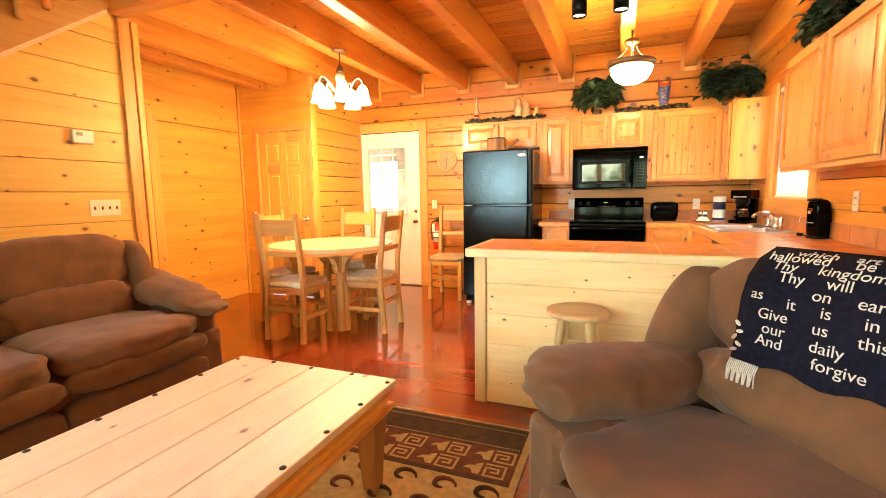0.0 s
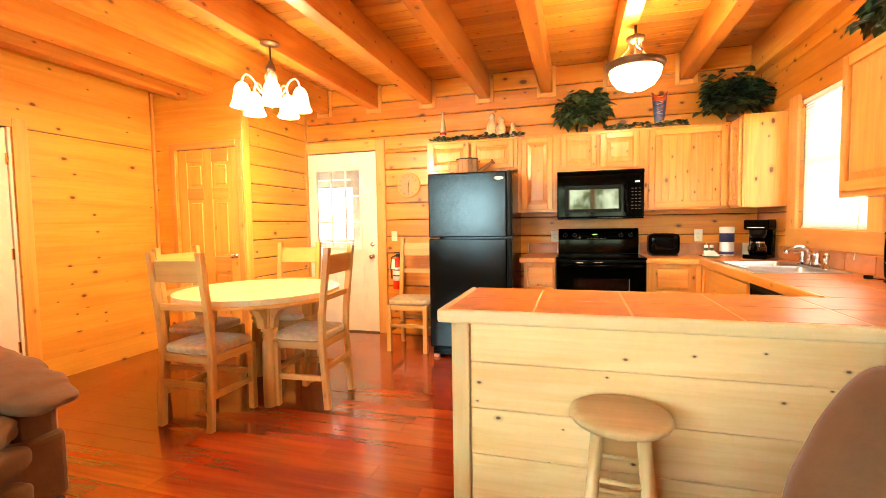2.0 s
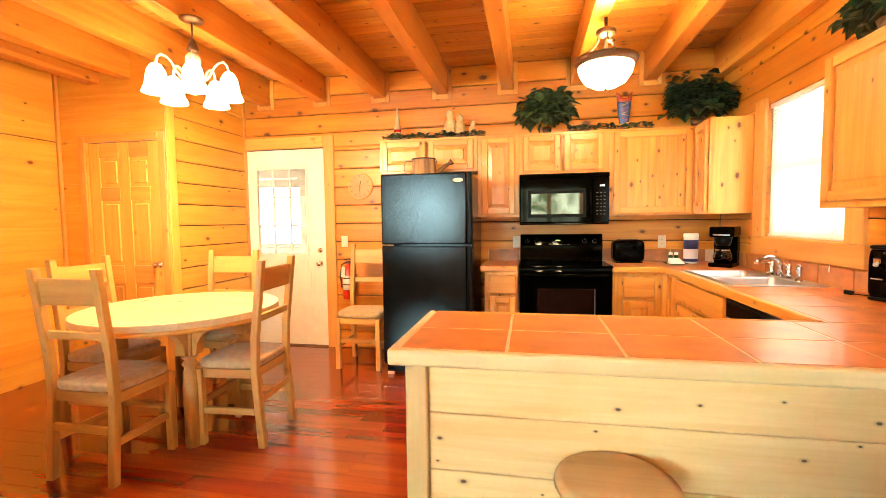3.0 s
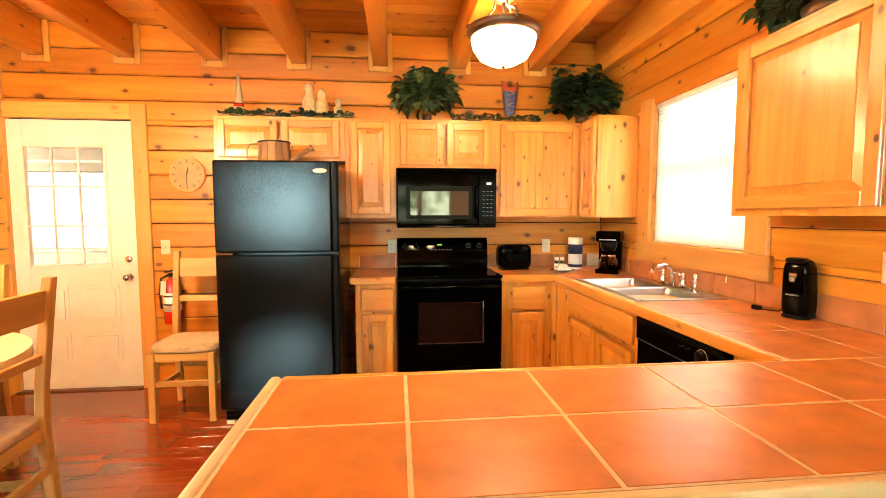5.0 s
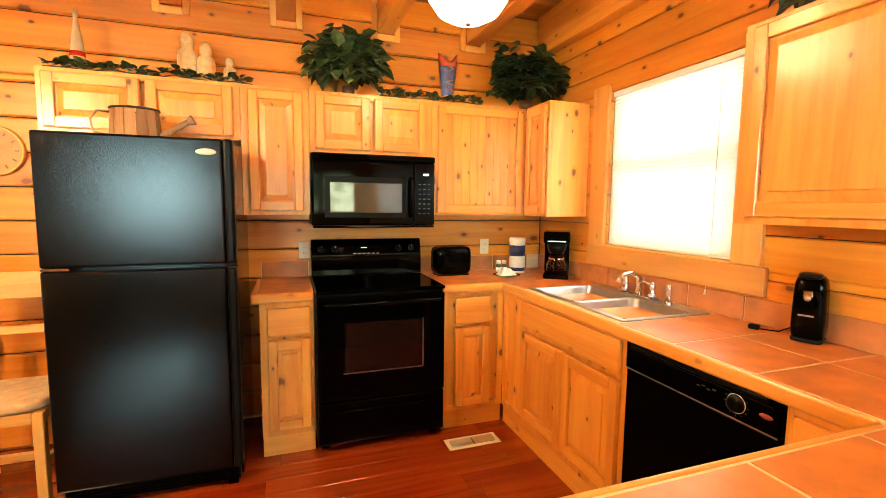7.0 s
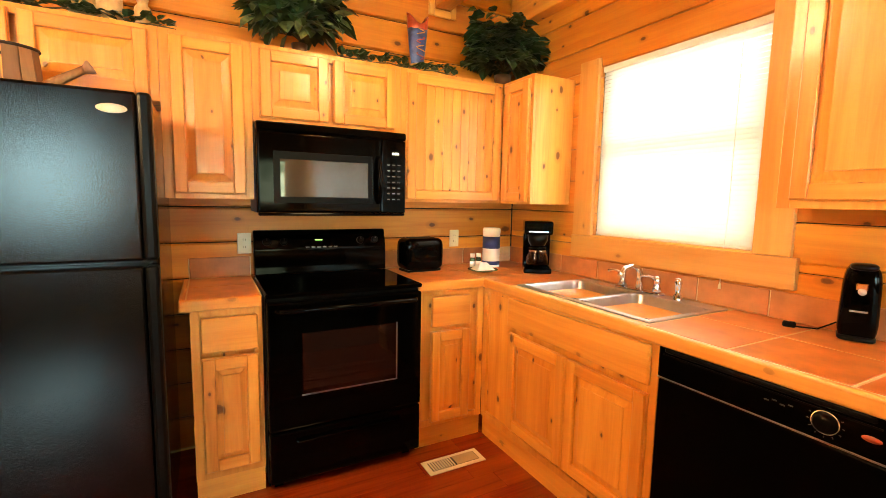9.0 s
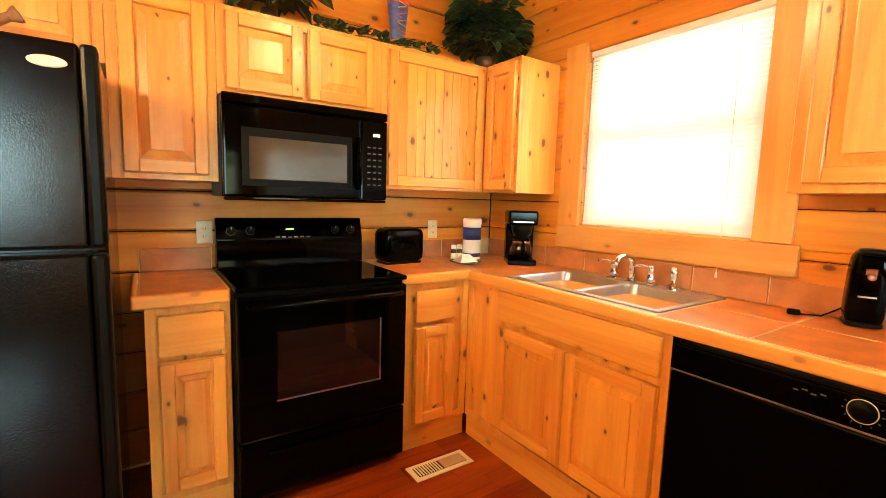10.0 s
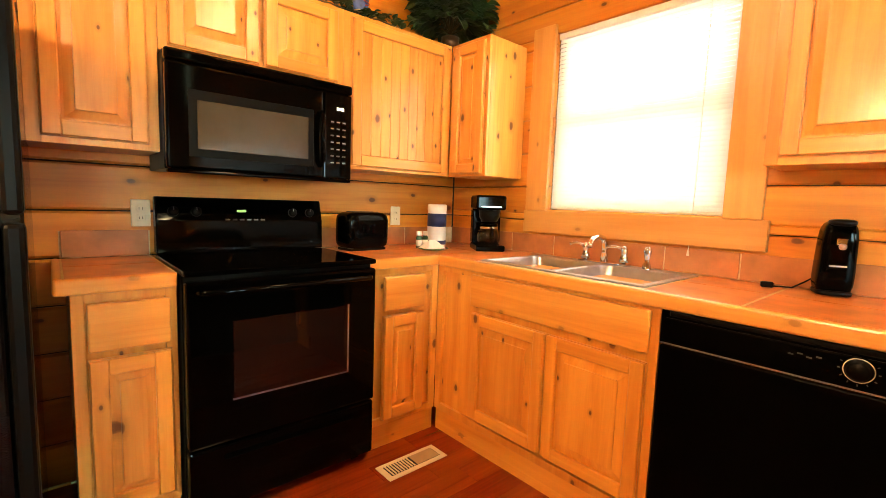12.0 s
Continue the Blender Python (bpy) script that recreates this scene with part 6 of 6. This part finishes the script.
vt = thing("floor_register", "beige metal floor heating register", "floor vent", pose(0.722, 4.915, FZ))
part("frame_plate", boxed(-0.168, 0.168, -0.062, 0.062, 0.0005, 0.005, bevel=0.002), IVORY, vt)
part("opening", boxed(-0.140, 0.140, -0.038, 0.038, 0.0052, 0.0060), plain("duct_dark", (0.03, 0.02, 0.015), rough=0.9), vt)
for k in range(9):
    part("louver", boxed(-0.134 + 0.015 * k, -0.127 + 0.015 * k, -0.037, 0.037, 0.0062, 0.0085), IVORY, vt)
part("louver", boxed(0.005, 0.136, -0.037, 0.037, 0.0062, 0.0080), plain("brass_plate", (0.45, 0.34, 0.18), rough=0.4, metal=0.3), vt)

# ---- on the cabinets ----
LEAF = plain("ivy_leaf", (0.026, 0.055, 0.018), rough=0.28, vary=0.6, scale=12)
LEAFV = plain("variegated_leaf", (0.10, 0.14, 0.06), rough=0.4, vary=0.7, scale=25)
VINE = plain("vine_stem", (0.08, 0.06, 0.02), rough=0.8)


def leaf_at(bm, p, d, up, size):
    """A pointed, folded leaf of six corners."""
    d = d.normalized()
    s = d.cross(up).normalized()
    n = s.cross(d)
    pts = [(0, 0, 0), (0.28, 0.40, 0.10), (0.68, 0.36, 0.06), (1.12, 0, -0.18), (0.68, -0.36, 0.06), (0.28, -0.40, 0.10), (0.55, 0, -0.04)]
    v = [bm.verts.new(p + size * (a * d + b * s + c * n)) for a, b, c in pts]
    for f in ((0, 6, 1), (1, 6, 2), (2, 6, 3), (3, 6, 4), (4, 6, 5), (5, 6, 0)):
        bm.faces.new([v[i] for i in f])


def bush(name, at, radii, count, size, seed, label, pale=0.15, droop=0.5):
    r = random.Random(seed)
    t = thing(name, label, "plant", pose(*at))
    part("pot", lathe([(0, 0), (radii[1] * 0.25, 0), (radii[1] * 0.3, radii[2] * 0.3), (0, radii[2] * 0.3)], 14), BRONZE, t)
    for k in range(14):
        a, e = r.random() * 6.28, r.uniform(0.1, 1.3)
        tip = Vector((radii[0] * math.cos(a) * math.cos(e), radii[1] * math.sin(a) * math.cos(e), radii[2] * (0.35 + 1.4 * math.sin(e))))
        part("stem", tube([(0, 0, radii[2] * 0.4), tip * 0.55 + Vector((0, 0, radii[2] * 0.35)), tip], 0.003, 5), VINE, t)
    for nm, mat, n in (("leaves", LEAF, int(count * (1 - pale))), ("pale_leaves", LEAFV, int(count * pale))):
        bm = bmesh.new()
        for k in range(n):
            a, u = r.random() * 6.283, r.uniform(-0.55, 1)
            rad = r.uniform(0.45, 1.0) ** 0.6 * (0.82 + 0.25 * math.sin(a * 3 + seed) * math.cos(u * 4))
            c = math.sqrt(max(0, 1 - u * u))
            p = Vector((radii[0] * c * math.cos(a) * rad, radii[1] * c * math.sin(a) * rad, radii[2] * (0.95 + u * rad)))
            if k % 9 == 0:
                p = Vector((p.x * 1.22, p.y * 1.1, p.z * 1.18))
            p.z = max(p.z, 0.012)
            d = Vector((math.cos(a) + r.uniform(-0.6, 0.6), math.sin(a) + r.uniform(-0.6, 0.6), r.uniform(-1.0, 0.5) * droop))
            leaf_at(bm, p, d, Vector((r.uniform(-0.4, 0.4), r.uniform(-0.4, 0.4), 1)), size * r.uniform(0.7, 1.35))
        tagged(part(nm, bm, mat, t), kind="stuff")
    return t


bush("potted_ivy", (0.06, 5.50, UT), (0.235, 0.14, 0.225), 430, 0.085, 4, "bushy dark green artificial ivy on the cabinet top", 0.30, 1.1)
bush("potted_ivy", (1.31, 5.42, UT), (0.26, 0.19, 0.215), 700, 0.075, 9, "dense dark green artificial ivy in the cabinet corner", 0.06)
bush("potted_ivy", (1.48, 3.47, UT + 0.008), (0.11, 0.36, 0.18), 520, 0.065, 14, "trailing green artificial ivy on the side cabinet", 0.2, 0.9)


def garland(pts, count, seed, label):
    r = random.Random(seed)
    t = thing("ivy_garland", label, "garland", pose(0, 0, 0))
    part("stem", tube(pts, 0.004, 5), VINE, t)
    bm = bmesh.new()
    for k in range(count):
        f = r.random() * (len(pts) - 1.001)
        i = int(f)
        p = Vector(pts[i]).lerp(Vector(pts[i + 1]), f - i)
        a = r.random() * 6.283
        leaf_at(bm, p + Vector((r.uniform(-0.02, 0.02), r.uniform(-0.025, 0.02), r.uniform(0.0, 0.03))), Vector((math.cos(a), math.sin(a), r.uniform(-0.1, 0.9))), Vector((0, 0, 1)), r.uniform(0.030, 0.056))
    tagged(part("leaves", bm, LEAF, t), kind="stuff")


garland([(-1.50 + 0.1 * k, 5.41 + 0.02 * math.sin(k * 1.7), UT + 0.012 + 0.008 * math.sin(k * 2.3)) for k in range(11)], 190, 21, "thin green ivy garland along the cabinet tops")
garland([(0.25 + 0.09 * k, 5.40 + 0.015 * math.sin(k * 1.7), UT + 0.012 + 0.006 * math.sin(k * 2.3)) for k in range(9)], 120, 22, "thin green ivy garland beside the painted boot")

FIG = plain("glazed_cream", (0.62, 0.42, 0.20), rough=0.35, vary=0.25, scale=30)
for x, h, r in ((-0.845, 0.285, 0.055), (-0.752, 0.24, 0.050), (-0.628, 0.17, 0.036)):
    bm = lathe([(0, 0), (r * 0.9, 0.0), (r, h * 0.2), (r * 0.98, h * 0.48), (r * 0.86, h * 0.60), (r * 0.52, h * 0.66), (r * 0.62, h * 0.72), (r * 0.70, h * 0.80), (r * 0.62, h * 0.90), (r * 0.30, h * 0.97), (0, h)], 18)
    for v in bm.verts:
        v.co += 0.10 * r * noise.noise(v.co * 55) * Vector((v.co.x, v.co.y, 0)).normalized()
    tagged(new("figurine", mesh_of("figurine", bm, FIG)), "small cream glazed figurine on the cabinet top", "figurine", "figurines").location = (x, 5.47, UT)
bt = thing("decor_bottle", "pale bottle with a red band on the cabinet top", "bottle", pose(-1.37, 5.48, UT))
part("bottle", lathe([(0, 0), (0.032, 0), (0.034, 0.10), (0.026, 0.18), (0.011, 0.28), (0.011, 0.33), (0, 0.33)], 18), plain("pale_glass", (0.6, 0.48, 0.30), rough=0.2), bt)
part("band", lathe([(0.0335, 0.09), (0.0352, 0.09), (0.034, 0.115), (0.033, 0.115)], 18), RED, bt)
bo = thing("painted_boot", "blue painted ornamental cowboy boot with a red cuff", "ornament", pose(0.725, 5.46, UT))
bm = lathe([(0.036, 0.055), (0.040, 0.09), (0.048, 0.16), (0.054, 0.22), (0.057, 0.25), (0.050, 0.25), (0.034, 0.06)], 20)
bmesh.ops.scale(bm, vec=(1.08, 0.8, 1), verts=bm.verts)
bl_ = part("shaft", bm, plain("blue_glaze", (0.035, 0.075, 0.24), rough=0.3, vary=0.5, scale=40), bo)
REDG = plain("red_glaze", (0.42, 0.06, 0.02), rough=0.3, vary=0.4, scale=30)
YELG = plain("yellow_glaze", (0.58, 0.30, 0.05), rough=0.3, vary=0.3, scale=40)
bm = lathe([(0.058, 0.245), (0.064, 0.262), (0.062, 0.30), (0.056, 0.305), (0.052, 0.25)], 20)
for v in bm.verts:
    v.co.z += 0.028 * math.cos(2 * math.atan2(v.co.y, v.co.x)) * max(0, (v.co.z - 0.25) / 0.05)
    v.co.y *= 0.8
part("cuff", bm, REDG, bo)
for sx in (-1, 1):
    part("pull_strap", tube([(sx * 0.050, -0.012, 0.275), (sx * 0.060, -0.012, 0.325), (sx * 0.066, 0.0, 0.335), (sx * 0.060, 0.012, 0.325), (sx * 0.050, 0.012, 0.275)], 0.005, 6), REDG, bo)
for k in range(4):
    part("scroll", tube([(0.026 * math.sin(a + k * 1.6), -0.043 - 0.03 * (z - 0.08) - 0.004, z) for a, z in [(0.8 * j, 0.075 + 0.045 * k + 0.005 * j) for j in range(8)]], 0.0028, 5), YELG if k % 2 else REDG, bl_)
part("foot", puffy(0.045, 0, 0.040, 0.090, 0.040, 0.034, p=2.4, cuts=6, taper=0.0), YELG, bo, "yellow floral foot")
part("heel", boxed(-0.042, 0.0, -0.030, 0.030, 0.0, 0.030, bevel=0.004), REDG, bo)
part("sole", puffy(0.06, 0, 0.006, 0.085, 0.040, 0.006, p=3, cuts=5), REDG, bo)

wc = thing("watering_can", "rustic wooden barrel watering can on the refrigerator", "watering can", pose(-1.035, 5.16, 1.696))
RUST = wood("old_barrel_wood", "z", (0.40, 0.22, 0.10), (0.2, 0.09, 0.03), rough=0.7, knots=0.0, tone=0.4)
for k in range(14):
    a0, a1 = 2 * math.pi * (k + 0.04) / 14, 2 * math.pi * (k + 0.96) / 14
    bm = bmesh.new()
    v = [bm.verts.new((r * math.cos(a), r * math.sin(a) * 0.8, z)) for z, ro, ri in ((0.0, 0.118, 0.108), (0.165, 0.105, 0.095)) for r, a in ((ro, a0), (ro, a1), (ri, a1), (ri, a0))]
    for f in ((0, 1, 5, 4), (1, 2, 6, 5), (2, 3, 7, 6), (3, 0, 4, 7), (4, 5, 6, 7), (3, 2, 1, 0)):
        bm.faces.new([v[i] for i in f])
    part("stave", bm, RUST, wc)
part("rim", tube([(0.106 * math.cos(a), 0.085 * math.sin(a), 0.166) for a in [2 * math.pi * k / 24 for k in range(25)]], 0.006, 6), IRON, wc)
part("handle", tube([(-0.10, 0, 0.15), (-0.16, 0, 0.155), (-0.19, 0, 0.11), (-0.18, 0, 0.05), (-0.112, 0, 0.03)], 0.007, 8), RUST, wc)
part("spout", tube([(0.105, 0, 0.03), (0.17, 0, 0.08), (0.24, 0, 0.125)], [0.024, 0.017, 0.014], 10), RUST, wc)
part("rose", lathe([(0.014, 0), (0.026, 0.022), (0.026, 0.03), (0, 0.032)], 14, at=(0.235, 0, 0.12), turn=Euler((0, radians(58), 0)).to_matrix().to_4x4()), RUST, wc)

# ---- boards and planks ----
def board(parent, along, face, facing, a, b, za, zb, depth, mat, bev):
    y0, y1 = sorted((face, face + facing * depth))
    bm = bmesh.new()
    if along == "x":
        verts = [(a, y0, za), (b, y0, za), (b, y1, za), (a, y1, za), (a, y0, zb), (b, y0, zb), (b, y1, zb), (a, y1, zb)]
    else:
        verts = [(y0, a, za), (y1, a, za), (y1, b, za), (y0, b, za), (y0, a, zb), (y1, a, zb), (y1, b, zb), (y0, b, zb)]
    box(bm, min(v[0] for v in verts), max(v[0] for v in verts), min(v[1] for v in verts), max(v[1] for v in verts), za, zb)
    out = [e for e in bm.edges if all(abs((v.co.y if along == "x" else v.co.x) - (face + facing * depth)) < 1e-5 for v in e.verts)]
    bmesh.ops.bevel(bm, geom=out, offset=bev, segments=1, profile=0.5, affect="EDGES")
    part("board", bm, mat, parent)


for ob, along, face, facing, u0, u1, z0, z1, holes, pitch, depth, groove, first in BOARDS:
    calm = ob.name in ("wall_west", "wall_closet", "wall_closet_side")
    mat = WALL_LIT if ob.name == "wall_stair" else (CALM_X if calm else WALL_X) if along == "x" else (CALM_Y if calm else WALL_Y)
    z = z0
    while z < z1 - 0.02:
        zt = min(z + (first if z == z0 else pitch), z1)
        cuts = sorted({z, zt, *[v for h in holes for v in h[2:] if z < v < zt]})
        for za, zb in zip(cuts, cuts[1:]):
            if zb - za < 0.02:
                continue
            hs = [(h[0], h[1]) for h in holes if h[2] < zb - 1e-4 and h[3] > za + 1e-4]
            for a, b in spans(u0, u1, hs):
                lo = za + (groove[0] if za == z else 0)
                hi = zb - (groove[0] if zb == zt else 0)
                board(ob, along, face, facing, a, b, lo, hi, depth, mat, groove[1])
        z = zt

fl = thing("floor", "glossy red cherry laminate plank floor", "floor", pose(0, 0, FZ), "", "structure")
rng = random.Random(5)
far = bmesh.new()
PW, PL = 0.127, 1.21
made, row, shared = 0, 0, None
y = YF
while y < YB:
    x = XL - rng.random() * PL
    while x < XR:
        a, b, c, d = max(x, XL), min(x + PL, XR), y, min(y + PW, YB)
        if b - a > 0.02 and d - c > 0.02:
            near = y > 1.9 and a > -3.6
            full = b - a > PL - 0.001 and d - c > PW - 0.001
            if near and made < 300:
                if full:
                    if shared is None:
                        shared = mesh_of("plank", boxed(0.0004, PL - 0.0004, 0.0004, PW - 0.0004, -0.012, 0.0, bevel=0.0007), FLOOR)
                    p = new("plank", shared)
                    p.location = (a, c, 0)
                    p.parent = fl
                else:
                    part("plank", boxed(a + 0.0004, b - 0.0004, c + 0.0004, d - 0.0004, -0.012, 0.0, bevel=0.0007), FLOOR, fl)
                made += 1
            else:
                box(far, a + 0.0004, b - 0.0004, c + 0.0004, d - 0.0004, -0.012, 0.0)
        x += PL
    y += PW
tagged(part("more_planks", far, FLOOR, fl), kind="stuff")
